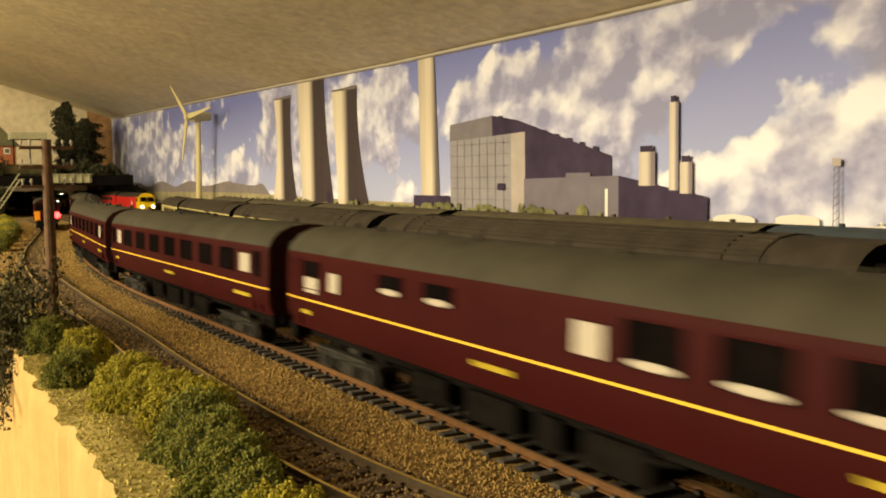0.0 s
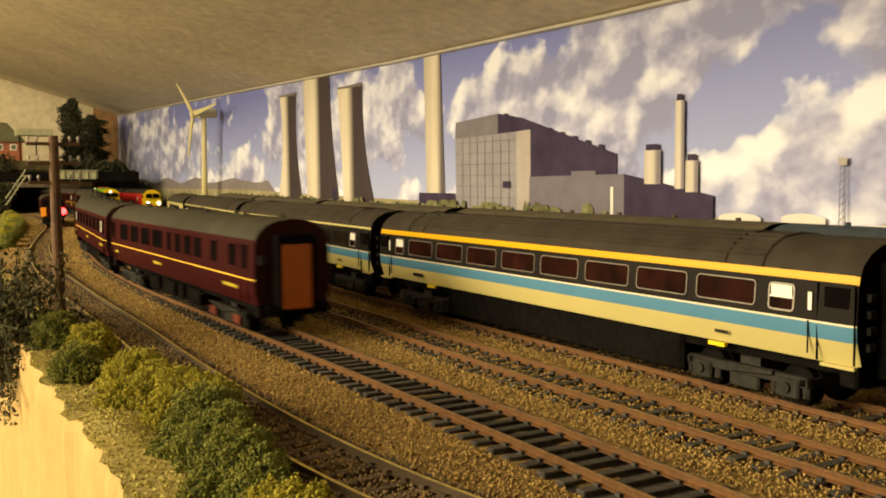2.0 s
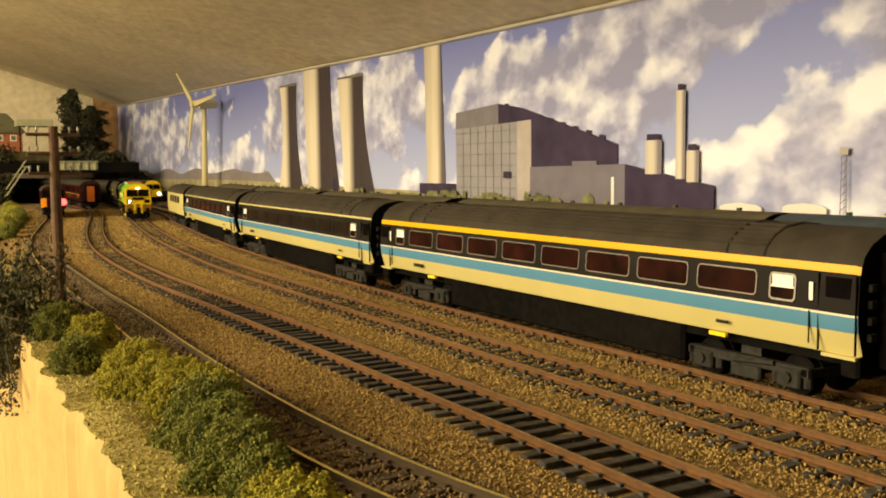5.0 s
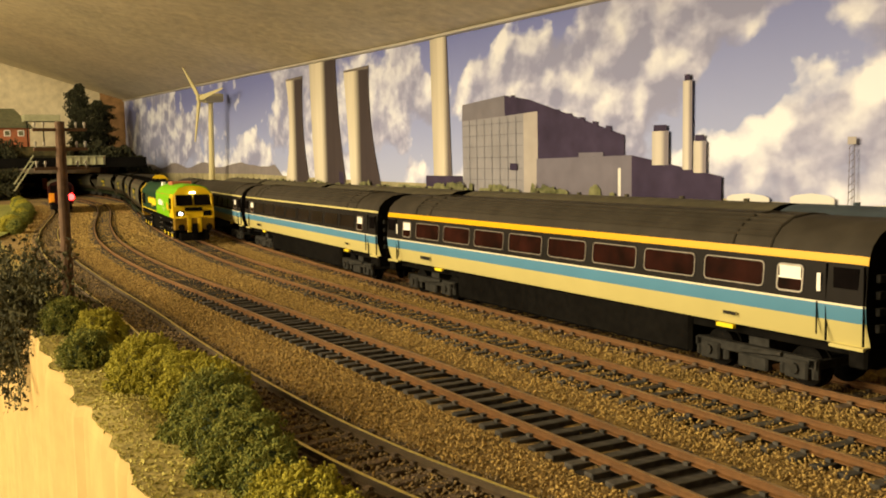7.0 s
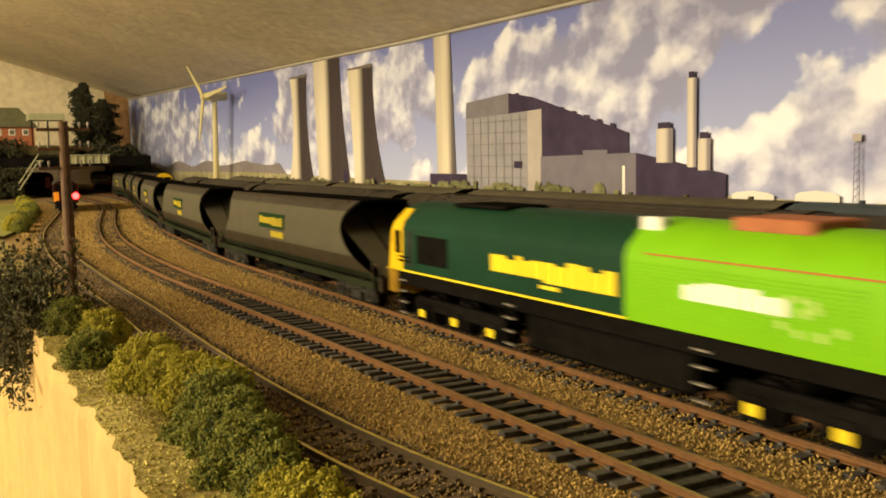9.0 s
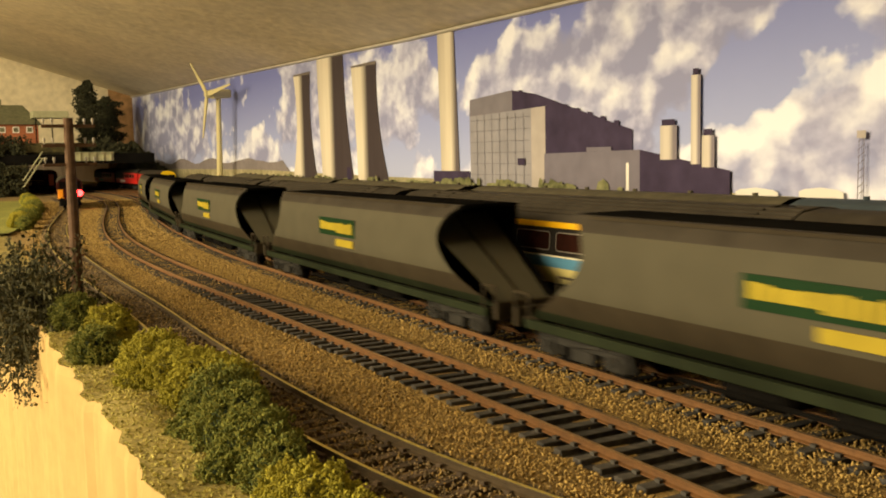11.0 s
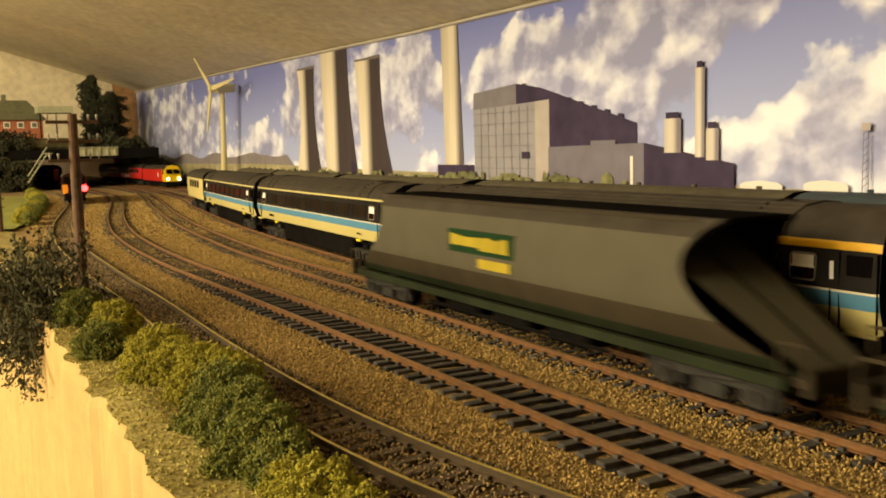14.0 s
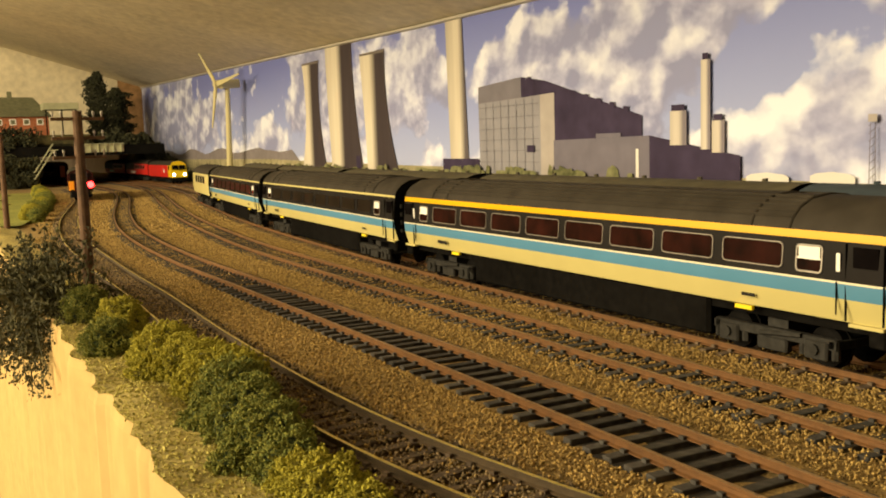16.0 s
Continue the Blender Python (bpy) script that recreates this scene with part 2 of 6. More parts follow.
M = {
    "sky": sky_print(),
    "ceiling": mat("ceiling_plaster", (0.66, 0.58, 0.40), 0.9, 0, 62, 0.20, 0.6, big=7, deep=0.0020),
    "endwall": mat("brown_board", (0.30, 0.17, 0.07), 0.9, 0, 60, 0.4, 0.4),
    "plaster": mat("cream_plaster", (0.52, 0.365, 0.15), 0.85, 0, 110, 0.10, 0.35, big=22, spec=0.1, deep=0.0010),
    "bed": mat("dark_track_bed", (0.022, 0.018, 0.014), 0.9, 0, 500, 0.5, 0.5),
    "plain": mat("room_paint", (0.48, 0.42, 0.34), 0.9, 0, 20, 0.1, 0.1),
    "ground": mat("brown_scatter", (0.17, 0.108, 0.032), 0.95, 0, 1100, 0.5, 1.0, second=(0.46, 0.315, 0.105), big=18),
    "ballast": island_mat("ballast_grains", (0.15, 0.094, 0.027), (0.53, 0.365, 0.115)),
    "ballast_old": island_mat("grimy_ballast_grains", (0.075, 0.052, 0.024), (0.34, 0.25, 0.13)),
    "scrub": mat("dried_scatter", (0.29, 0.25, 0.06), 0.95, 0, 700, 0.5, 1.0, second=(0.56, 0.46, 0.15), big=40),
    "rust": mat("rusty_rail", (0.14, 0.064, 0.018), 0.7, 0.2, 400, 0.3, 0.2),
    "railtop": mat("worn_rail_top", (0.46, 0.31, 0.17), 0.38, 0.75, 200, 0.2, 0.1),
    "rust_old": mat("dull_old_rail", (0.066, 0.044, 0.020), 0.75, 0.1, 400, 0.3, 0.2),
    "brass": mat("brass_rail", (0.86, 0.70, 0.22), 0.35, 0.8, 200, 0.25, 0.1),
    "sleeper": piece_mat("dark_sleeper", (0.026, 0.025, 0.024), (0.065, 0.060, 0.054)),
    "sleeper_old": piece_mat("weathered_sleeper", (0.05, 0.035, 0.022), (0.13, 0.09, 0.055)),
    "black": mat("black_plastic", (0.007, 0.0065, 0.006), 0.6, 0, 300, 0.4, 0.2, spec=0.0),
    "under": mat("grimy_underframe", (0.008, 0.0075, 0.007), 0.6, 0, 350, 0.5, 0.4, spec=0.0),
    "bogie": mat("weathered_bogie", (0.030, 0.029, 0.027), 0.55, 0, 350, 0.5, 0.4, spec=0.02),
    "cream": mat("cream_paint", (0.50, 0.44, 0.18), 0.35, 0, 60, 0.06, 0.02, spec=0.22),
    "creamline": mat("pale_line", (0.70, 0.64, 0.46), 0.4, 0, 60, 0.05, 0),
    "blue": mat("light_blue_stripe", (0.082, 0.225, 0.36), 0.4, 0, 60, 0.06, 0.02, spec=0.22),
    "band": mat("charcoal_window_band", (0.018, 0.016, 0.015), 0.45, 0, 90, 0.3, 0.02, spec=0.03),
    "yellow": mat("yellow_stripe", (0.66, 0.37, 0.003), 0.4, 0, 60, 0.05, 0.02, spec=0.22),
    "roof": mat("dark_grey_roof", (0.042, 0.036, 0.028), 0.65, 0, 120, 0.25, 0.15, big=30, spec=0.08),
    "roof_tan": mat("dusty_roof", (0.075, 0.066, 0.042), 0.75, 0, 120, 0.3, 0.2, big=30, spec=0.22),
    "roof_blue": mat("blue_grey_roof", (0.04, 0.055, 0.07), 0.6, 0, 120, 0.25, 0.15, spec=0.22),
    "roof_grey": mat("grey_roof", (0.046, 0.044, 0.033), 0.7, 0, 100, 0.25, 0.15, big=40, spec=0.1),
    "silver": mat("silver_frame", (0.34, 0.31, 0.27), 0.35, 0.5, 100, 0.08, 0),
    "white": mat("white_paint", (0.82, 0.80, 0.74), 0.5, 0, 60, 0.06, 0),
    "pane_plain": mat("dark_brown_glass", (0.012, 0.008, 0.006), 0.3, 0, 90, 0.5, 0, big=110, spec=0.1),
    "red_dull": mat("dull_red_paint", (0.13, 0.035, 0.022), 0.6, 0, 90, 0.3, 0.1, spec=0.05),
    "frosted": mat("frosted_glass", (0.42, 0.39, 0.33), 0.4, 0, 60, 0.10, 0),
    "pane": mat("dark_red_interior_glass", (0.012, 0.007, 0.005), 0.25, 0, 90, 0.5, 0, second=(0.034, 0.010, 0.007), big=110, spec=0.03),
    "pane_dark": mat("dark_glass", (0.005, 0.004, 0.004), 0.6, 0, 120, 0.5, 0, spec=0.0),
    "maroon": mat("maroon_paint", (0.033, 0.0046, 0.0048), 0.55, 0, 80, 0.12, 0.03, spec=0.05),
    "maroon_end": mat("maroon_black_end", (0.03, 0.010, 0.009), 0.6, 0, 80, 0.3, 0.1, spec=0.05),
    "orange": mat("orange_door", (0.40, 0.095, 0.008), 0.5, 0, 60, 0.1, 0.05),
    "gold": mat("gold_lining", (0.75, 0.48, 0.05), 0.45, 0, 60, 0.05, 0, spec=0.22),
    "lime": mat("lime_green_paint", (0.16, 0.42, 0.006), 0.5, 0, 80, 0.06, 0.02, spec=0.12),
    "green": mat("dark_green_paint", (0.007, 0.036, 0.019), 0.5, 0, 80, 0.15, 0.03, spec=0.1),
    "cabyellow": mat("cab_yellow_paint", (0.66, 0.44, 0.008), 0.4, 0, 80, 0.06, 0.02, spec=0.22),
    "palegreen": mat("pale_green_print", (0.42, 0.58, 0.16), 0.5, 0, 80, 0.06, 0, spec=0.1),
    "grimyellow": mat("grimy_yellow_beam", (0.20, 0.115, 0.008), 0.6, 0, 120, 0.4, 0.1, spec=0.1),
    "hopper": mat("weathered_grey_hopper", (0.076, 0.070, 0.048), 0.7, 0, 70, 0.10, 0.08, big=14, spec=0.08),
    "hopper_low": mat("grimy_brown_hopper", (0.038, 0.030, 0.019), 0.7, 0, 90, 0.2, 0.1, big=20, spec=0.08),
    "hopper_sill": mat("mossy_green_sill", (0.016, 0.021, 0.011), 0.7, 0, 90, 0.3, 0.1, spec=0.05),
    "patch": mat("green_sign_patch", (0.011, 0.034, 0.013), 0.5, 0, 90, 0.15, 0, spec=0.05),
    "letter": mat("yellow_lettering", (0.80, 0.62, 0.02), 0.5, 0, 90, 0.08, 0, spec=0.22),
    "letter_dull": mat("grimy_yellow", (0.36, 0.28, 0.02), 0.6, 0, 90, 0.25, 0, spec=0.2),
    "wood": mat("stained_pole_wood", (0.125, 0.066, 0.032), 0.8, 0, 250, 0.4, 0.5),
    "ceramic": mat("white_insulator", (0.42, 0.38, 0.31), 0.3, 0, 60, 0.05, 0),
    "cream_girder": mat("pale_green_girder", (0.36, 0.36, 0.22), 0.7, 0, 90, 0.2, 0.1),
    "brick": mat("red_brick_wall", (0.36, 0.12, 0.05), 0.85, 0, 200, 0.3, 0.4),
    "slate": mat("olive_slate_roof", (0.13, 0.13, 0.07), 0.8, 0, 150, 0.3, 0.3),
    "turbine": mat("ivory_plastic", (0.55, 0.49, 0.26), 0.45, 0, 60, 0.06, 0),
    "red": mat("red_paint", (0.50, 0.02, 0.015), 0.4, 0, 80, 0.1, 0),
    "lamp_white": mat("lit_headlamp", (0.82, 0.92, 1.0), 0.3, 0, 60, 0, 0, emit=7.0),
    "lamp_red": mat("lit_red_lamp", (1.0, 0.018, 0.016), 0.3, 0, 60, 0, 0, emit=22.0),
    "lamp_amber": mat("amber_panel", (0.85, 0.32, 0.01), 0.5, 0, 60, 0.1, 0),
    # cores darker than any fleck: depth between flecks put into their colour
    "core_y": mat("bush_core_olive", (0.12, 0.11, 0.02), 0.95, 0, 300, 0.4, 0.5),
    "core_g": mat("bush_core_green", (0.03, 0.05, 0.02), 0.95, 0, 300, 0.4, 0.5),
    "tuft_y": island_mat("olive_foam_tufts", (0.20, 0.185, 0.015), (0.42, 0.375, 0.035)),
    "tuft_g": island_mat("green_foam_tufts", (0.082, 0.105, 0.018), (0.25, 0.25, 0.042)),
    "scrub_grain": island_mat("tan_olive_flecks", (0.24, 0.215, 0.035), (0.64, 0.56, 0.17)),
    "leaf_d": island_mat("dark_leaves", (0.018, 0.020, 0.008), (0.115, 0.108, 0.046)),
    "leaf_c": island_mat("conifer_needles", (0.012, 0.015, 0.006), (0.06, 0.06, 0.025)),
    "grass": mat("lawn_mat", (0.20, 0.24, 0.03), 0.95, 0, 300, 0.4, 0.5, second=(0.36, 0.36, 0.06), big=12),
    "hill": mat("dark_scrub_bank", (0.035, 0.035, 0.012), 0.95, 0, 120, 0.6, 0.9, second=(0.11, 0.09, 0.03), big=16),
}


# ---- mesh tools ----
class Mesh:
    """Collects vertices and faces with material numbers."""

    def __init__(self):
        self.v, self.f, self.m = [], [], []

    def face(self, pts, k=0):
        n = len(self.v)
        self.v += [tuple(p) for p in pts]
        self.f.append(tuple(range(n, n + len(pts))))
        self.m.append(k)

    def box(self, x0, x1, y0, y1, z0, z1, k=0, c=0.0):
        """A box; c cuts its upright and level edges by that much."""
        n = len(self.v)
        if not c:
            self.v += [(x, y, z) for z in (z0, z1) for y in (y0, y1) for x in (x0, x1)]
            fs = [(0, 2, 3, 1), (4, 5, 7, 6), (0, 1, 5, 4), (2, 6, 7, 3), (0, 4, 6, 2), (1, 3, 7, 5)]
        else:
            ring = lambda a: [(x0 + a, y0 + c), (x0 + c, y0 + a), (x1 - c, y0 + a), (x1 - a, y0 + c), (x1 - a, y1 - c), (x1 - c, y1 - a), (x0 + c, y1 - a), (x0 + a, y1 - c)]
            for z, a in ((z0, c * 0.6), (z0 + c * 0.6, 0), (z1 - c * 0.6, 0), (z1, c * 0.6)):
                self.v += [(x, y, z) for x, y in ring(a)]
            fs = [tuple(range(7, -1, -1)), tuple(range(24, 32))]
            fs += [(r * 8 + i, r * 8 + (i + 1) % 8, r * 8 + 8 + (i + 1) % 8, r * 8 + 8 + i) for r in range(3) for i in range(8)]
        self.f += [tuple(n + i for i in f) for f in fs]
        self.m += [k] * len(fs)
        return self

    def tube(self, p0, p1, r0, r1=None, n=8, k=0):
        """A tapered round bar with closed ends."""
        p0, p1 = Vector(p0), Vector(p1)
        r1 = r0 if r1 is None else r1
        q = (p1 - p0).to_track_quat("Z", "X")
        b = len(self.v)
        for p, r in ((p0, r0), (p1, r1)):
            self.v += [tuple(p + q @ Vector((r * math.cos(2 * math.pi * i / n), r * math.sin(2 * math.pi * i / n), 0))) for i in range(n)]
        self.f += [(b + i, b + (i + 1) % n, b + n + (i + 1) % n, b + n + i) for i in range(n)]
        self.f += [tuple(b + i for i in range(n - 1, -1, -1)), tuple(b + n + i for i in range(n))]
        self.m += [k] * (n + 2)
        return self

    def loft(self, rings, bands, caps=True, cap=0):
        """Skins equal rings; bands gives each strip's material."""
        b, n = len(self.v), len(rings[0])
        for r in rings:
            self.v += [tuple(p) for p in r]
        for j in range(len(rings) - 1):
            for i in range(n):
                i2 = (i + 1) % n
                self.f.append((b + j * n + i, b + j * n + i2, b + (j + 1) * n + i2, b + (j + 1) * n + i))
                self.m.append(bands[i])
        if caps:
            self.f += [tuple(b + i for i in range(n - 1, -1, -1)), tuple(b + (len(rings) - 1) * n + i for i in range(n))]
            self.m += [cap, cap]
        return self

    def data(self, name, mats, smooth=False):
        me = bpy.data.meshes.new(name)
        me.from_pydata(self.v, [], self.f)
        for m in mats:
            me.materials.append(M[m])
        me.polygons.foreach_set("material_index", self.m)
        if smooth:
            me.polygons.foreach_set("use_smooth", [True] * len(self.f))
            me.set_sharp_from_angle(angle=radians(35))
        me.update()
        return me


def part(name, mesh, mats, parent, label="", smooth=False, at=None):
    """One mesh object under a thing or under a part."""
    me = mesh.data(name, mats if isinstance(mats, (list, tuple)) else [mats], smooth) if isinstance(mesh, Mesh) else mesh
    ob = new(name, me)
    ob.parent = parent
    if at is not None:
        ob.matrix_basis = at
    return tagged(ob, label)


def thing(name, label, category, m=None, group="", kind=""):
    ob = new(name)
    ob.empty_display_size = 0.01
    if m is not None:
        ob.matrix_basis = m
    return tagged(ob, label, category, group, kind)


def solid(name, mesh, mats, label, category, m=None, group="", kind="", smooth=False):
    """A thing of one mesh."""
    ob = new(name, mesh.data(name, mats if isinstance(mats, (list, tuple)) else [mats], smooth))
    if m is not None:
        ob.matrix_basis = m
    return tagged(ob, label, category, group, kind)


# ---- the lines of the tracks ----
def spline(points, step=0.01):
    """A smooth line through plan points, evenly stepped; s = 0 where x = 0, growing towards +x."""
    p = np.array(points, float)
    p = np.vstack([2 * p[0] - p[1], p, 2 * p[-1] - p[-2]])
    out = []
    for i in range(1, len(p) - 2):
        a, b, c, d = p[i - 1:i + 3]
        for u in np.linspace(0, 1, 60, endpoint=False):
            out.append(0.5 * (2 * b + (c - a) * u + (2 * a - 5 * b + 4 * c - d) * u * u + (3 * b - a - 3 * c + d) * u ** 3))
    out = np.array(out + [p[-2]])
    s = np.r_[0, np.cumsum(np.hypot(*np.diff(out, axis=0).T))]
    s0 = np.interp(0.0, out[:, 0], s) if out[0, 0] < out[-1, 0] else 0
    g = np.arange(0, s[-1], step)
    return g - s0, np.c_[np.interp(g, s, out[:, 0]), np.interp(g, s, out[:, 1])]


LINES = {
    "one": spline([(-2.6, -0.02), (-2.1, 0.0), (-1.75, -0.008), (-1.4, -0.040), (-1.1, -0.086), (-0.88, -0.119), (-0.65, -0.141), (-0.45, -0.148), (-0.3, -0.1495), (-0.19, -0.152), (-0.1, -0.1515), (-0.04, -0.1475), (0.01, -0.139), (0.08, -0.122), (0.2, -0.098)]),
    "two": spline([(-3.9, -1.25), (-3.5, -0.75), (-3.1, -0.36), (-2.75, -0.12), (-2.45, 0.0), (-2.1, 0.055), (-1.85, 0.06), (-1.6, 0.047), (-1.35, 0.014), (-1.05, -0.038), (-0.9, -0.062), (-0.75, -0.082), (-0.6, -0.094), (-0.45, -0.0985), (-0.3, -0.096), (-0.1, -0.093), (0.1, -0.093), (0.6, -0.093), (2.9, -0.093)]),
    "three": spline([(-3.9, -0.85), (-3.5, -0.42), (-3.1, -0.1), (-2.75, 0.05), (-2.4, 0.115), (-2.1, 0.135), (-1.8, 0.127), (-1.5, 0.091), (-1.18, 0.041), (-0.95, 0.007), (-0.77, -0.0155), (-0.54, -0.0355), (-0.4, -0.0405), (-0.25, -0.0425), (-0.1, -0.0455), (0.1, -0.046), (0.6, -0.046), (2.9, -0.046)]),
    "four": spline([(-2.7, 0.158), (-2.2, 0.178), (-1.8, 0.165), (-1.4, 0.128), (-1.1, 0.080), (-0.93, 0.057), (-0.79, 0.0385), (-0.65, 0.024), (-0.49, 0.0115), (-0.33, 0.003), (-0.2, 0.0), (0.1, 0.0), (0.6, 0.0), (2.9, 0.0)]),
    "five": spline([(-2.7, 0.185), (-2.3, 0.205), (-1.9, 0.212), (-1.6, 0.20), (-1.3, 0.165), (-1.0, 0.122), (-0.7, 0.084), (-0.45, 0.063), (-0.3, 0.057), (-0.1, 0.055), (0.6, 0.055), (2.9, 0.055)]),
}


def spot(line, s):
    """The plan point and heading of a line at s."""
    g, p = LINES[line]
    at = lambda q: Vector((np.interp(q, g, p[:, 0]), np.interp(q, g, p[:, 1])))
    d = at(s + 0.006) - at(s - 0.006)
    return at(s), math.atan2(d.y, d.x)


def stand(line, s, base):
    """The pose of a vehicle whose two bogies, base apart, stand on a line about s."""
    a, b = spot(line, s - base / 2)[0], spot(line, s + base / 2)[0]
    c = (a + b) / 2
    return pose(c.x, c.y, 0, 0, 0, math.degrees(math.atan2(b.y - a.y, b.x - a.x)))

# ---- the room and the board ----
PRINT_X, PRINT_Z, PRINT = 0.163, 0.0683, 1.229
WALL_Y = 0.30


def wx(x):
    return PRINT_X + (x - PRINT_X) * PRINT


def wz(z):
    return PRINT_Z + (z - PRINT_Z) * PRINT


def setting():
    wall = solid("backdrop", Mesh().box(-2.66, 2.9, WALL_Y, WALL_Y + 0.02, -0.05, 0.32), "sky", "printed photographic backdrop of cloudy sky on the wall", "backdrop", kind="structure")
    # the low ceiling, falling a little towards the near end
    c = Mesh()
    xs = [2.9, -0.5, -0.9, -1.5, -2.66, -3.45]
    zs = [0.206, 0.207, 0.212, 0.226, 0.2505, 0.262]
    rise = [0.125, 0.125, 0.128, 0.135, 0.155, 0.185]
    low = [[(x, -0.215, z + h), (x, WALL_Y, z)] for x, z, h in zip(xs, zs, rise)]
    for k, (a, b) in enumerate(zip(low, low[1:])):
        (x0, y0, z0), (x1, y1, z1) = a[1], b[1]
        solid("trim", Mesh().loft([[(x, y0 - 0.0006, z - 0.0008), (x, y0 - 0.0042, z - 0.0004), (x, y0 - 0.0042, z - 0.0030), (x, y0 - 0.0006, z - 0.0044)] for x, z in ((x0, z0), (x1 + 0.0004, z1))], [0] * 4), "frosted", "thin cream bead where backdrop meets ceiling", "trim", kind="structure")
    for a, b in zip(low, low[1:]):
        c.face([a[0], a[1], b[1], b[0]])
        c.face([Vector(p) + Vector((0, 0, 0.03)) for p in (a[0], b[0], b[1], a[1])])
        c.face([a[0], b[0], Vector(b[0]) + Vector((0, 0, 0.03)), Vector(a[0]) + Vector((0, 0, 0.03))])
    solid("ceiling", c, "ceiling", "rough cream plaster ceiling low over the layout", "ceiling", kind="structure")
    solid("wall_end", Mesh().box(-2.72, -2.664, 0.236, WALL_Y, -0.05, 0.31), "endwall", "brown boarded end wall behind the trees", "wall", kind="structure")
    solid("wall_end_upper", Mesh().box(-2.72, -2.666, -0.9, 0.2355, 0.0875, 0.46), "ceiling", "tan plaster end wall above the tunnel", "wall", kind="structure")
    # the room that closes the place
    solid("wall_far", Mesh().box(-4.6, -4.5, -2.6, 0.4, -1.0, 1.4), "plain", "plain painted room wall", "wall", kind="structure")
    solid("wall_behind", Mesh().box(-4.6, 3.1, -2.6, -2.5, -1.0, 1.4), "plain", "plain painted room wall", "wall", kind="structure")
    solid("wall_near", Mesh().box(3.0, 3.1, -2.5, 0.4, -1.0, 1.4), "plain", "plain painted room wall", "wall", kind="structure")
    solid("wall_upper", Mesh().box(-4.5, 3.0, WALL_Y + 0.021, 0.4, -1.0, 1.4), "plain", "plain painted room wall", "wall", kind="structure")
    solid("floor", Mesh().box(-4.6, 3.1, -2.6, 0.4, -1.1, -1.0), "plain", "plain room floor", "floor", kind="structure")
    solid("ceiling_upper", Mesh().box(-4.6, 3.1, -2.6, 0.4, 1.4, 1.5), "plain", "plain room ceiling", "ceiling", kind="structure")
    return wall


def edge_y(x):
    """The ragged front edge of the board."""
    return -0.197 - 0.003 * noise.noise((x * 55, 0, 5)) - 0.0016 * noise.noise((x * 160, 2, 5)) - 0.0008 * noise.noise((x * 420, 2, 7))


def land(x, y):
    """Height of the scenic surface: fine unevenness, and a low verge along the edge."""
    verge = max(0, min(1, (-0.168 - y) / 0.02))
    return -0.0036 + 0.0009 * noise.noise((x * 60, y * 60, 0)) + 0.0006 * noise.noise((x * 170, y * 170, 3)) + 0.004 * verge * (0.6 + noise.noise((x * 40, y * 40, 9)))


def board():
    """The scenic surface, one sheet, and the plaster that drops from its edge."""
    me = Mesh()
    near = [-0.9 + 0.005 * i for i in range(241)]
    xs = [-4.3, -3.4, -2.6, -2.0, -1.6, -1.3, -1.1] + near + [0.5, 1.2, 2.9]
    ys = [-0.197 + 0.006 * i for i in range(41)] + [0.1, 0.2, WALL_Y]
    idx = {}
    for i, x in enumerate(xs):
        for j, y in enumerate(ys):
            yy = edge_y(x) if j == 0 else y
            idx[i, j] = len(me.v)
            me.v.append((x, yy, land(x, yy)))
    for i in range(len(xs) - 1):
        for j in range(len(ys) - 1):
            me.f.append((idx[i, j], idx[i + 1, j], idx[i + 1, j + 1], idx[i, j + 1]))
            me.m.append(1 if ys[j] < -0.169 and xs[i] > -1.4 else 0)
    me.face([(-4.3, -2.0, -0.0045), (-1.75, -2.0, -0.0045), (-1.75, -0.19, -0.0045), (-4.3, -0.19, -0.0045)])
    solid("ground", me, ["ground", "scrub"], "brown scatter and ballast ground of a model railway board", "ground", kind="structure", smooth=True)
    f = Mesh()
    fx = [-1.75, -1.4, -1.1] + near + [0.5, 1.2, 2.9]
    depth = [0.33 * (i / 30) ** 1.7 for i in range(31)]
    cols = []
    for x in fx:
        e, z0 = edge_y(x), land(x, edge_y(x))
        cols.append([(x, e + (-0.0010 * min(1, d / 0.004) + 0.0007 * noise.noise((x * 26, d * 26, 2))) * (d > 0), z0 - d) for d in depth])
    for p, q in zip(cols, cols[1:]):
        for k in range(len(depth) - 1):
            f.face([p[k], p[k + 1], q[k + 1], q[k]])
    fascia = solid("wall_fascia", f, "plaster", "rough cream plaster edge dropping from the board", "wall", kind="structure", smooth=True)


def verge_flecks():
    """Dried scatter along the edge."""
    rng = random.Random(21)
    m = Mesh()
    for _ in range(17000):
        x, y = rng.uniform(-0.42, 0.10), rng.uniform(-0.1985, -0.164)
        if y < edge_y(x):
            continue
        r, z = rng.uniform(0.00022, 0.0006), land(x, y)
        a = Euler((rng.random() * 6, rng.random() * 6, rng.random() * 6)).to_matrix()
        n = len(m.v)
        m.v += [tuple(Vector((x, y, z + r * 0.4)) + a @ (Vector(o) * r * rng.uniform(0.6, 1.3))) for o in ((1, 0, 0), (-0.5, 0.9, 0), (-0.5, -0.9, 0), (0, 0, 1.1))]
        m.f += [(n, n + 2, n + 1), (n, n + 1, n + 3), (n + 1, n + 2, n + 3), (n + 2, n, n + 3)]
        m.m += [0] * 4
    tagged(new("verge_scatter", m.data("verge_scatter", ["scrub_grain"])), "tan and olive scatter on the board's edge", "scatter", kind="stuff")


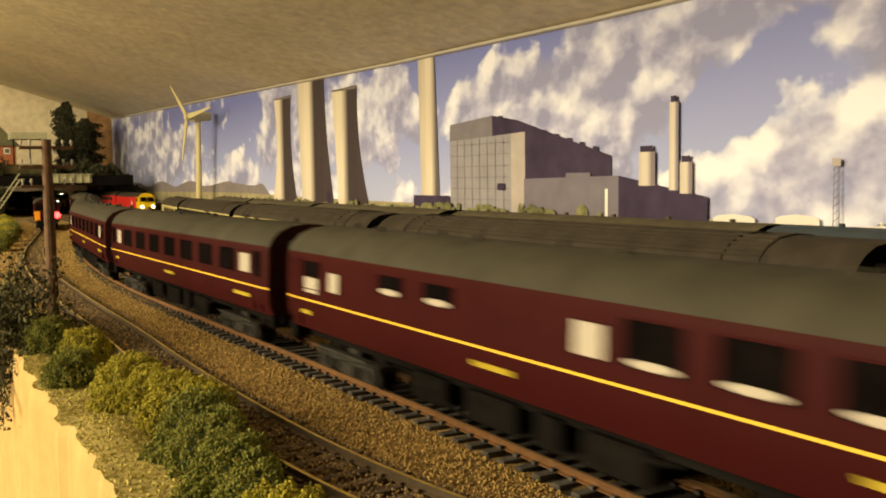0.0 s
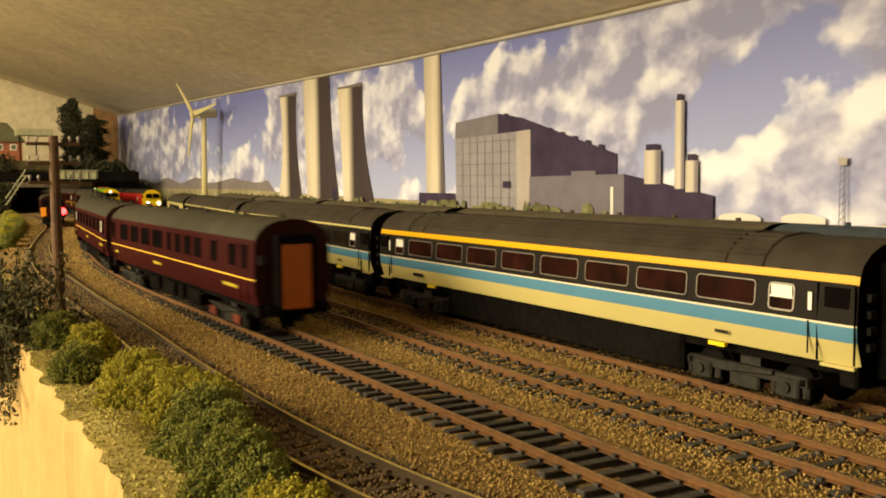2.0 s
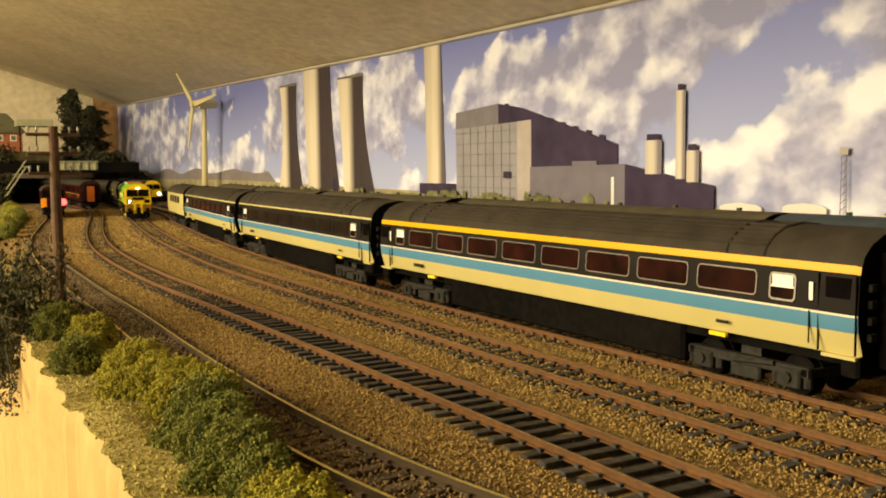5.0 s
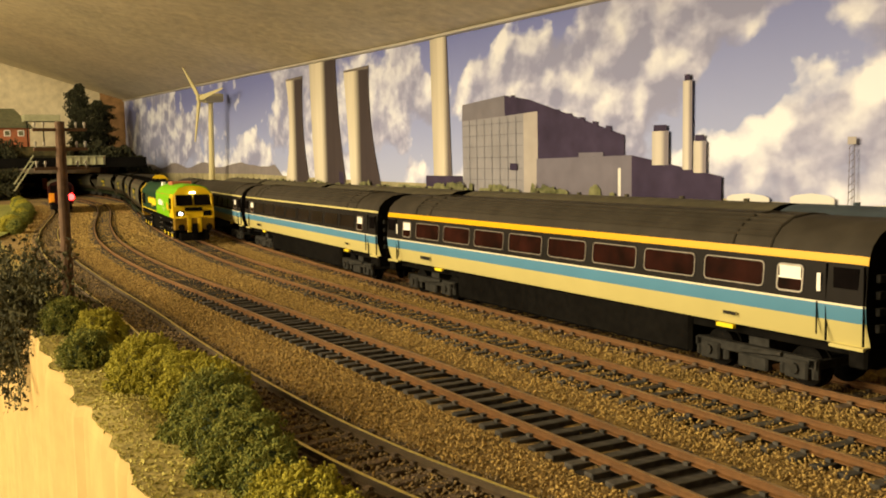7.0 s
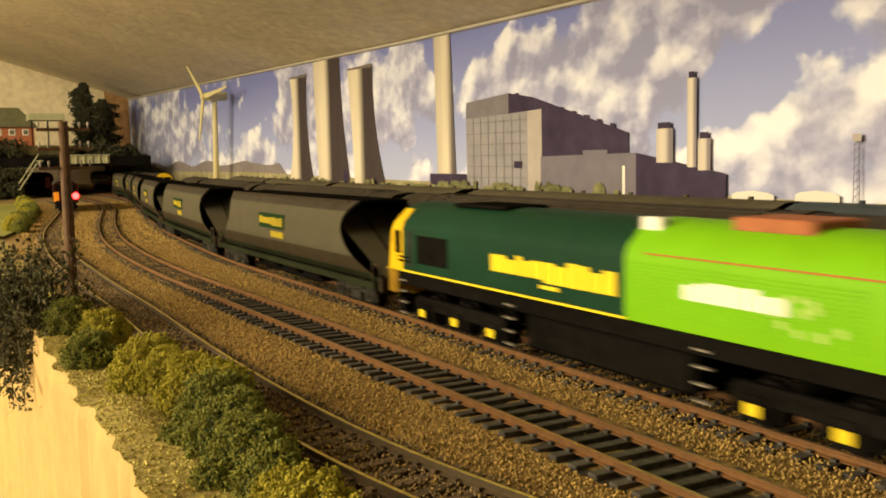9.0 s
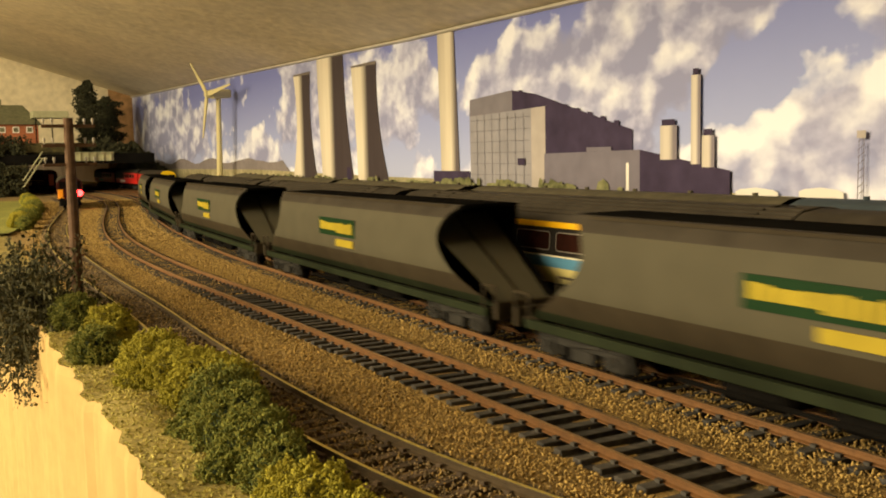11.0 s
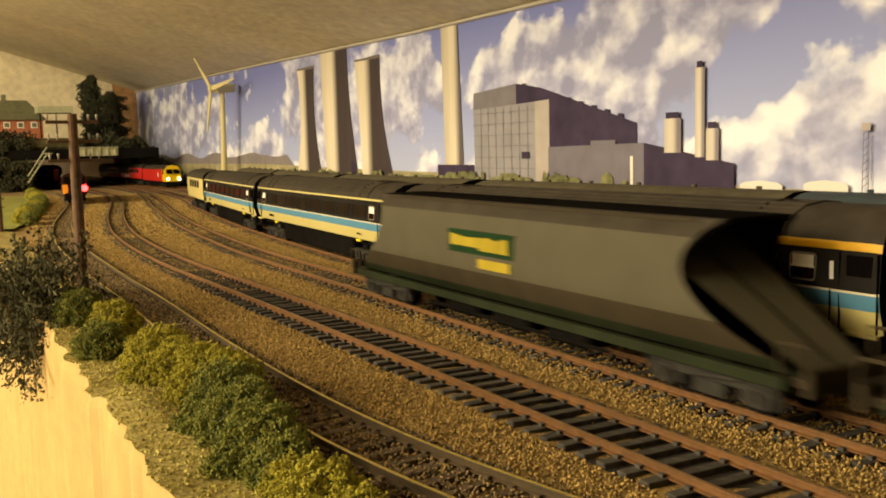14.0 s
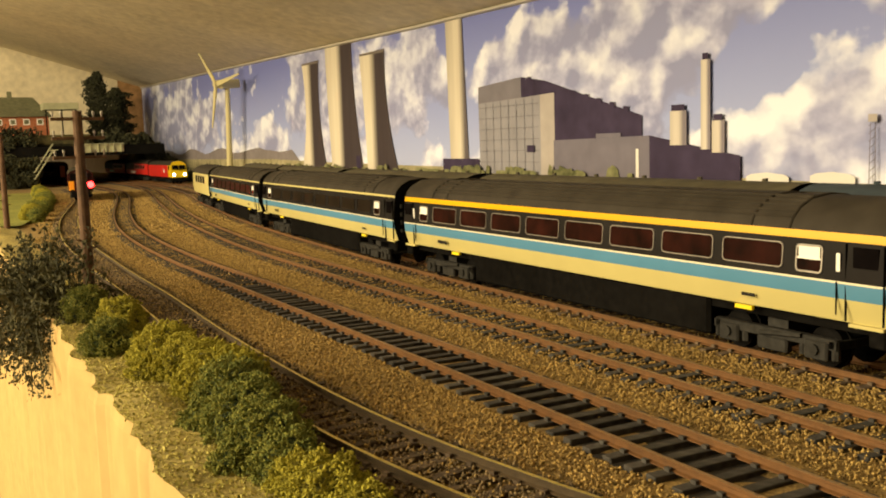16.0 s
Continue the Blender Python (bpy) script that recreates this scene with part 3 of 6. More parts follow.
def print_pieces(wall):
    """What the photograph shows, cut flat and laid on the backdrop, nearest on top."""
    depth = [0]

    def flat(name, pts, mt, label=""):
        depth[0] += 1
        y = WALL_Y - 0.0006 - 0.00004 * depth[0]
        m = Mesh()
        m.face([(wx(x), y, wz(z)) for x, z in pts])
        material = mt
        if not isinstance(mt, str):
            M[mt.name] = mt
            material = mt.name
        return part(name, m, material, wall, label)

    rim = mat("printed_rim", (0.15, 0.13, 0.12), 0.6, 0, 60, 0.2, 0, spec=0.05)

    def tower(left, right, z0, z1, turn, k):
        """A cooling tower's outline: sides curve through foot, throat and crown; its shade begins at turn."""
        def through3(q, u):
            a, b_, c = q
            return a + (4 * b_ - 3 * a - c) * u + (2 * a + 2 * c - 4 * b_) * u * u

        rows_ = [(through3(left, i / 14), through3(right, i / 14), z0 + (z1 - z0) * i / 14) for i in range(15)]
        mt = round_print("printed_concrete" + str(k), (0.60, 0.55, 0.45), (0.050, 0.040, 0.044), wx(turn - 0.016), wx(turn + 0.002))
        flat("printed_cooling_tower", [(p, z) for p, q, z in rows_] + [(q, z) for p, q, z in reversed(rows_)], mt, "pale concrete cooling tower in the print")
        p, q, z = rows_[-1]
        flat("printed_tower_rim", [(p + 0.001, z - 0.0022), (q - 0.001, z - 0.0036), (q, z - 0.0006), (p, z)], rim)

    def quad(name, a, b, c, d, mt, label=""):
        flat(name, [a, b, c, d], mt, label)

    far = mat("printed_far_hill", (0.20, 0.18, 0.19), 0.6, 0, 60, 0.15, 0, spec=0.05)
    field = mat("printed_field", (0.26, 0.24, 0.13), 0.6, 0, 90, 0.3, 0, second=(0.42, 0.38, 0.24), spec=0.05)
    grey = mat("printed_cladding", (0.25, 0.245, 0.28), 0.6, 0, 40, 0.12, 0, spec=0.05)
    dark = mat("printed_dark_cladding", (0.044, 0.034, 0.066), 0.6, 0, 60, 0.25, 0, spec=0.05)
    seam = mat("printed_seam", (0.150, 0.145, 0.180), 0.6, 0, 60, 0.2, 0, spec=0.05)
    pent = mat("printed_penthouse", (0.165, 0.155, 0.185), 0.6, 0, 60, 0.12, 0, spec=0.05)
    mid = mat("printed_low_block", (0.150, 0.140, 0.180), 0.6, 0, 60, 0.12, 0, spec=0.05)
    steel = mat("printed_stack", (0.36, 0.33, 0.32), 0.6, 0, 60, 0.1, 0, spec=0.05)
    white = mat("printed_white_tank", (0.66, 0.65, 0.62), 0.6, 0, 60, 0.05, 0, spec=0.05)
    bush = mat("printed_bush", (0.10, 0.11, 0.05), 0.6, 0, 150, 0.4, 0, second=(0.25, 0.25, 0.13), spec=0.05)
    rng = random.Random(4)
    ridge = [(-2.15 + i * 0.03, 0.064 + 0.004 * math.sin(i * 0.9) + 0.003 * rng.random()) for i in range(36)]
    flat("printed_far_hill", [(-2.15, 0.0)] + ridge + [(-1.07, 0.05), (-1.0, 0.0)], far)
    flat("printed_field", [(-2.15, 0.0), (-2.15, 0.05), (-1.2, 0.052), (-1.0, 0.049), (-0.75, 0.046), (-0.4, 0.044), (-0.2, 0.040), (0.4, 0.037), (0.4, 0.0)], field)
    tower((-1.060, -1.038, -1.046), (-0.966, -0.986, -0.984), 0.036, 0.176, -1.014, 1)
    tower((-0.950, -0.957, -0.960), (-0.852, -0.871, -0.876), 0.040, 0.200, -0.910, 2)
    tower((-0.840, -0.845, -0.8535), (-0.758, -0.781, -0.785), 0.040, 0.1705, -0.812, 3)
    quad("printed_black_door", (-0.873, 0.040), (-0.860, 0.040), (-0.860, 0.056), (-0.873, 0.056), dark)
    stack = round_print("printed_stack_concrete", (0.56, 0.51, 0.42), (0.11, 0.095, 0.10), wx(-0.622), wx(-0.612))
    quad("printed_chimney", (-0.641, 0.050), (-0.606, 0.050), (-0.613, 0.184), (-0.645, 0.184), stack, "tall concrete chimney in the print")
    quad("printed_chimney_base", (-0.657, 0.040), (-0.587, 0.040), (-0.587, 0.053), (-0.657, 0.053), dark)
    quad("printed_power_station", (-0.585, 0.040), (-0.466, 0.040), (-0.466, 0.105), (-0.586, 0.102), grey, "grey clad power station front in the print")
    quad("printed_power_station_edge", (-0.487, 0.040), (-0.466, 0.040), (-0.466, 0.105), (-0.487, 0.1045), steel)
    flat("printed_power_station_side", [(-0.467, 0.040), (-0.361, 0.040), (-0.361, 0.083), (-0.479, 0.115), (-0.515, 0.1205), (-0.515, 0.1035), (-0.467, 0.105)], dark, "dark violet side of the power station")
    quad("printed_penthouse", (-0.586, 0.102), (-0.515, 0.1035), (-0.515, 0.1205), (-0.585, 0.1165), pent)
    for i in range(9):
        x = -0.505 + i * 0.0155
        z = 0.118 - i * 0.0037
        quad("printed_roof_vent", (x, z - 0.002), (x + 0.006, z - 0.003), (x + 0.006, z + 0.0015), (x, z + 0.002), dark)
    for i in range(7):
        x = -0.573 + i * 0.0125
        quad("printed_cladding_seam", (x, 0.040), (x + 0.0006, 0.040), (x + 0.0006, 0.1025), (x, 0.1025), seam)
    for i in range(6):
        z = 0.050 + i * 0.0095
        quad("printed_cladding_seam", (-0.585, z), (-0.488, z + 0.0002), (-0.488, z + 0.0005), (-0.585, z + 0.0003), seam)
        if i < 3:
            quad("printed_cladding_seam", (-0.466, z - 0.004), (-0.353, z - 0.004), (-0.353, z - 0.0036), (-0.466, z - 0.0036), dark)
    for i in range(8):
        x = -0.455 + i * 0.0128
        quad("printed_cladding_seam", (x, 0.038), (x + 0.0005, 0.038), (x + 0.0005, 0.0675), (x, 0.0675), dark)
    quad("printed_window", (-0.506, 0.0585), (-0.495, 0.0585), (-0.495, 0.064), (-0.506, 0.064), dark)
    quad("printed_low_block", (-0.467, 0.036), (-0.352, 0.036), (-0.352, 0.069), (-0.467, 0.0675), mid, "low grey block in the print")
    quad("printed_low_block_side", (-0.352, 0.036), (-0.268, 0.036), (-0.268, 0.055), (-0.352, 0.069), dark)
    quad("printed_vent_house", (-0.412, 0.0683), (-0.383, 0.0686), (-0.383, 0.0715), (-0.412, 0.0715), mid)
    quad("printed_lamp_pole", (-0.3665, 0.040), (-0.3635, 0.040), (-0.3635, 0.060), (-0.3665, 0.060), white)
    for x0, x1, z0, z1 in ((-0.302, -0.2935, 0.059, 0.1155), (-0.331, -0.315, 0.062, 0.0845), (-0.292, -0.281, 0.057, 0.077)):
        mt = round_print("printed_steel" + str(int(-x0 * 1000)), (0.54, 0.50, 0.45), (0.20, 0.18, 0.21), wx(x0 + (x1 - x0) * 0.5), wx(x0 + (x1 - x0) * 0.8))
        quad("printed_stack", (x0, z0), (x1, z0), (x1, z1), (x0, z1), mt, "grey steel stack in the print")
        quad("printed_stack_top", (x0 + 0.0015, z1), (x1 - 0.002, z1), (x1 - 0.002, z1 + 0.004), (x0 + 0.0015, z1 + 0.004), dark)
    for x0, x1, z1 in ((-0.263, -0.230, 0.0445), (-0.215, -0.185, 0.0455), (-0.165, -0.12, 0.041), (-0.150, -0.145, 0.043)):
        flat("printed_tank", [(x0, 0.03), (x1, 0.03), (x1, z1 - 0.002), (x1 - 0.004, z1 - 0.0005), ((x0 + x1) / 2, z1 + 0.0006), (x0 + 0.004, z1 - 0.0005), (x0, z1 - 0.002)], white, "white storage tank in the print")
    for dx in (-0.0022, 0.0018):
        quad("printed_mast_leg", (-0.1745 + dx, 0.036), (-0.1739 + dx, 0.036), (-0.1742 + dx * 0.7, 0.075), (-0.1746 + dx * 0.7, 0.075), mid)
    for i in range(8):
        z = 0.042 + i * 0.004
        quad("printed_mast_brace", (-0.1767, z), (-0.1722, z + 0.0034), (-0.1722, z + 0.0039), (-0.1767, z + 0.0005), mid)
    quad("printed_mast_head", (-0.1772, 0.0725), (-0.1718, 0.0725), (-0.1718, 0.0765), (-0.1772, 0.0765), steel)
    for i in range(60):
        x, h = -1.12 + 0.75 * rng.random(), 0.001 + 0.005 * rng.random() ** 2
        w, z = 0.003 + 0.008 * rng.random(), 0.038
        pts = [(x + w * math.cos(a) * (0.8 + 0.4 * rng.random()), z + 0.004 + h * math.sin(a) * (0.7 + 0.6 * rng.random())) for a in [k * math.pi / 8 for k in range(9)]]
        flat("printed_shrub", [(x + w, z)] + pts + [(x - w, z)], bush)


# ---- tracks ----
def railway_track(line, s0, s1, sleeper, top, side, label, pitch=0.0076, bed=False):
    root = thing("railway_track", label, "track", group="tracks on the board")
    n = max(2, int((s1 - s0) / 0.012))
    prof = [(-0.0010, -0.0023), (-0.0010, -0.0020), (-0.0003, -0.0017), (-0.0003, -0.0007), (-0.0005, -0.0005), (-0.0005, 0.0), (0.0005, 0.0), (0.0005, -0.0005), (0.0003, -0.0007), (0.0003, -0.0017), (0.0010, -0.0020), (0.0010, -0.0023)]
    for off in (-0.00875, 0.00875):
        rings = []
        for i in range(n + 1):
            p, a = spot(line, s0 + (s1 - s0) * i / n)
            nx, ny = -math.sin(a), math.cos(a)
            rings.append([(p.x + nx * (off + u), p.y + ny * (off + u), w) for u, w in prof])
        part("rail", Mesh().loft(rings, [1, 1, 1, 1, 1, 0, 1, 1, 1, 1, 1, 1], cap=1), [top, side], root, "worn rail with rusty web")
    m = Mesh().box(-0.0016, 0.0016, -0.0152, 0.0152, -0.0042, -0.0022, 0, 0.0003)
    for off in (-0.00875, 0.00875):
        for d in (-0.0020, 0.0009):
            m.box(-0.0008, 0.0008, off + d, off + d + 0.0011, -0.0022, -0.0014)
    data = m.data("sleeper", [sleeper])
    rng = random.Random(len(line))
    rest = Mesh()
    count = int((s1 - s0) / pitch)
    for i in range(count):
        s = s1 - (i + 0.5) * pitch
        p, a = spot(line, s)
        at = pose(p.x, p.y, rng.uniform(-0.0003, 0.0002), 0, 0, math.degrees(a) + rng.uniform(-2, 2))
        if i < 280 and s1 < 0.5:
            part("sleeper", data, None, root, at=at)
        else:
            base = len(rest.v)
            rest.v += [tuple(at @ Vector(v)) for v in m.v[:32]]
            rest.f += [tuple(base + k for k in f) for f in m.f[:26]]
            rest.m += [0] * 26
    if rest.v:
        tagged(part("sleeper_rest", rest, sleeper, root), kind="stuff")
    if bed:
        rings = []
        for i in range(41):
            p, a = spot(line, s1 - 0.70 * i / 40)
            nx, ny = -math.sin(a), math.cos(a)
            rings.append([(p.x + nx * u, p.y + ny * u, z) for u, z in ((-0.0150, -0.006), (-0.0150, -0.0036), (0.0150, -0.0036), (0.0150, -0.006))])
        part("track_bed", Mesh().loft(rings, [0, 0, 0, 0]), "bed", root, "dark bed between the sleepers")
    return root


def all_tracks():
    railway_track("one", -1.9, 0.18, "sleeper_old", "brass", "rust_old", "weathered siding track with brassy rails and buried sleepers")
    railway_track("two", -2.6, 0.38, "sleeper", "railtop", "rust", "main line track with rusty rails and black sleepers", bed=True)
    railway_track("three", -2.6, 0.38, "sleeper", "railtop", "rust", "main line track with rusty rails in brown ballast")
    railway_track("four", -2.5, 0.38, "sleeper_old", "railtop", "rust", "storage track under the parked coaches")
    railway_track("five", -2.4, 0.38, "sleeper_old", "railtop", "rust", "rear storage track beside the backdrop")
    for line, s0 in (("two", 0.38), ("three", 0.38), ("four", 0.38), ("five", 0.38)):
        railway_track(line, s0, 2.6, "sleeper", "railtop", "rust", "main line track with rusty rails and black sleepers", 0.021)
    for line in ("two", "three"):
        railway_track(line, -4.6 if line == "two" else -4.3, -2.6, "sleeper", "railtop", "rust", "main line track curving behind the hillside", 0.021)


def ballast():
    """Loose granules round the sleepers and between the tracks."""
    rng = np.random.default_rng(7)
    n = 150000
    x, y = rng.uniform(-0.72, 0.13, n), rng.uniform(-0.172, 0.03, n)
    x = 0.13 - (0.13 - x) ** 1.25 / 0.85 ** 0.25
    # a thinner, coarser spread farther along
    x, y = np.r_[x, rng.uniform(-1.7, -0.70, 36000)], np.r_[y, rng.uniform(-0.15, 0.13, 36000)]
    n = len(x)
    base = np.full(n, -0.0035)
    keep = np.ones(n, bool)
    for line in ("one", "two", "three", "four"):
        g, p = LINES[line]
        d = np.abs(y - np.interp(x, p[:, 0], p[:, 1]))
        base = np.where(d < 0.016, np.where(x > -0.32, -0.0038, -0.0029) if line == "two" else (-0.0024 if line == "one" else -0.0029), base)
        keep &= ~((np.abs(d - 0.00875) < 0.0013))
        base = np.where((d > 0.017) & (d < 0.03) & (base > -0.0036), -0.0027, base)
    thin = (np.interp(x, LINES["two"][1][:, 0], LINES["two"][1][:, 1]) - y)
    keep &= ~((np.abs(thin) < 0.0155) & (rng.random(n) < np.clip((x + 0.42) / 0.12, 0.0, 0.985)))
    x, y, base = x[keep], y[keep], base[keep]
    n = len(x)
    r = rng.uniform(0.00026, 0.00058, n) * np.where(x < -0.70, 2.2, 1.0)
    o = np.array([(1, 0, 0), (-1, 0, 0), (0, 1, 0), (0, -1, 0), (0, 0, 1), (0, 0, -1)], float)
    turn = rng.normal(size=(n, 3, 3))
    q, _ = np.linalg.qr(turn)
    v = np.einsum("nij,kj->nki", q, o) * (r[:, None, None] * rng.uniform(0.6, 1.3, (n, 6, 1)))
    v += np.stack([x, y, base + rng.uniform(-0.0002, 0.0006, n)], 1)[:, None, :]
    f = np.array([(0, 2, 4), (2, 1, 4), (1, 3, 4), (3, 0, 4), (2, 0, 5), (1, 2, 5), (3, 1, 5), (0, 3, 5)])
    faces = (np.arange(n)[:, None, None] * 6 + f[None]).reshape(-1, 3)
    me = bpy.data.meshes.new("ballast")
    me.vertices.add(n * 6)
    me.vertices.foreach_set("co", v.ravel())
    me.loops.add(len(faces) * 3)
    me.loops.foreach_set("vertex_index", faces.ravel().astype(np.int32))
    me.polygons.add(len(faces))
    me.polygons.foreach_set("loop_start", np.arange(0, len(faces) * 3, 3, dtype=np.int32))
    me.materials.append(M["ballast"])
    me.materials.append(M["ballast_old"])
    g, p = LINES["one"]
    old = (np.abs(y - np.interp(x, p[:, 0], p[:, 1])) < 0.0155 + rng.uniform(-0.002, 0.002, n)) & (rng.random(n) < 0.85)
    me.polygons.foreach_set("material_index", np.repeat(old.astype(np.int32), 8))
    me.update(calc_edges=True)
    tagged(new("ballast", me), "loose brown ballast granules between the tracks", "ballast", kind="stuff")


# ---- vehicles: x along the train, origin on the rail ----
def ring(x, half, yk=1.0, z_of=None):
    pts = [(-y * yk, z) for y, z in half] + [(y * yk, z) for y, z in reversed(half[:-1])]
    return [(x, y, z_of(z) if z_of else z) for y, z in pts]


def strips(n):
    """Both sides' material numbers for a half profile's strips, with the closing floor."""
    return n + list(reversed(n)) + [0]


def rounded(x0, x1, z0, z1, r, n=4):
    out = []
    for cx, cz, a in ((x1 - r, z0 + r, -90), (x1 - r, z1 - r, 0), (x0 + r, z1 - r, 90), (x0 + r, z0 + r, 180)):
        out += [(cx + r * math.cos(radians(a + 90 * i / n)), cz + r * math.sin(radians(a + 90 * i / n))) for i in range(n + 1)]
    return out


SHARED = {}


def bogie_meshes():
    if SHARED:
        return SHARED
    f = Mesh()
    for sy in (-1, 1):
        y0, y1 = sorted((sy * 0.0112, sy * 0.0142))
        f.box(-0.024, 0.024, y0, y1, 0.0065, 0.0095, 0, 0.0006)
        for x in (-0.0172, 0.0172):
            f.box(x - 0.0042, x + 0.0042, y0 - (0.0008 if sy < 0 else 0), y1 + (0.0008 if sy > 0 else 0), 0.003, 0.0085, 0, 0.0006)
            f.tube((x, sy * 0.0142, 0.006), (x, sy * 0.0158, 0.006), 0.0016, n=8)
            for d in (-0.0058, 0.0058):
                f.tube((x + d, sy * 0.0128, 0.0035), (x + d, sy * 0.0128, 0.009), 0.0013, n=7)
        f.box(-0.006, 0.006, y0, y1 + (0.0006 if sy > 0 else 0), 0.0026, 0.0066, 0, 0.0006)
        f.tube((-0.004, sy * 0.0146, 0.0078), (0.012, sy * 0.0146, 0.0092), 0.0008, n=6)
    f.box(-0.004, 0.004, -0.0112, 0.0112, 0.004, 0.012)
    f.box(-0.024, -0.0215, -0.0142, 0.0142, 0.0065, 0.009)
    f.box(0.0215, 0.024, -0.0142, 0.0142, 0.0065, 0.009)
    w = Mesh()
    for sy in (-1, 1):
        w.tube((0, sy * 0.0070, 0), (0, sy * 0.0098, 0), 0.0061, n=18)
        w.tube((0, sy * 0.0064, 0), (0, sy * 0.0070, 0), 0.0068, n=18)
    w.tube((0, -0.012, 0), (0, 0.012, 0), 0.001, n=6)
    SHARED["frame"], SHARED["wheel"] = f.data("bogie", ["bogie"]), w.data("wheelset", ["under"])
    return SHARED


def bogies(root, xs, wheels=(-0.0172, 0.0172)):
    d = bogie_meshes()
    for x in xs:
        b = part("bogie", d["frame"], None, root, "weathered dark grey bogie", at=pose(x, 0, 0))
        for w in wheels:
            part("wheelset", d["wheel"], None, b, at=pose(w, 0, 0.0062))


def side(half, z):
    """The half width of a vehicle's profile at a height."""
    low = [p for p in half if p[1] <= 0.0440]
    return float(np.interp(z, [p[1] for p in low], [p[0] for p in low]))


def pane_window(root, x0, x1, z0, z1, half, frame, glass, r=0.0012, t=0.0005, label="", out=0.0003):
    """A framed window on both sides of a vehicle, following its profile."""
    for sy in (-1, 1):
        outer, inner = rounded(x0, x1, z0, z1, r), rounded(x0 + t, x1 - t, z0 + t, z1 - t, max(0.0003, r - t))
        at = lambda p, d: (p[0], sy * (side(half, p[1]) + d), p[1])
        m = Mesh()
        n = len(outer)
        for i in range(n):
            j = (i + 1) % n
            q = [at(outer[i], out), at(outer[j], out), at(inner[j], out), at(inner[i], out)]
            m.face(q if sy < 0 else q[::-1])
            q = [at(inner[i], out), at(inner[j], out), at(inner[j], out - 0.0003), at(inner[i], out - 0.0003)]
            m.face(q if sy < 0 else q[::-1])
            q = [at(outer[i], out), at(outer[i], 0), at(outer[j], 0), at(outer[j], out)]
            m.face(q if sy < 0 else q[::-1])
        w = part("window", m, frame, root, label)
        g = Mesh()
        pts = [at(p, out - 0.00022) for p in inner]
        g.face(pts if sy < 0 else pts[::-1])
        part("pane", g, glass, w)


def bar_text(root, name, text, size, x, z, y, mt, sy=-1):
    """Readable lettering, as a mesh, on a vehicle's side."""
    c = bpy.data.curves.new(name, "FONT")
    c.body, c.size, c.align_x, c.extrude, c.offset = text, size, "CENTER", 0.00006, 0.00008
    tmp = bpy.data.objects.new(name, c)
    me = bpy.data.meshes.new_from_object(tmp)
    bpy.data.objects.remove(tmp)
    bpy.data.curves.remove(c)
    me.materials.clear()
    me.materials.append(M[mt])
    return part(name, me, None, root, at=pose(x, sy * (y + 0.0003), z, 90, 0, 0 if sy < 0 else 180) @ Matrix.Scale(1.5, 4, (1, 0, 0)))


MK3 = [(0.0156, 0.0159), (0.0176, 0.0225), (0.0180, 0.0268), (0.0180, 0.0274), (0.0172, 0.0384), (0.0168, 0.0407), (0.0156, 0.0436), (0.0126, 0.0466), (0.0078, 0.0490), (0.0, 0.0500)]


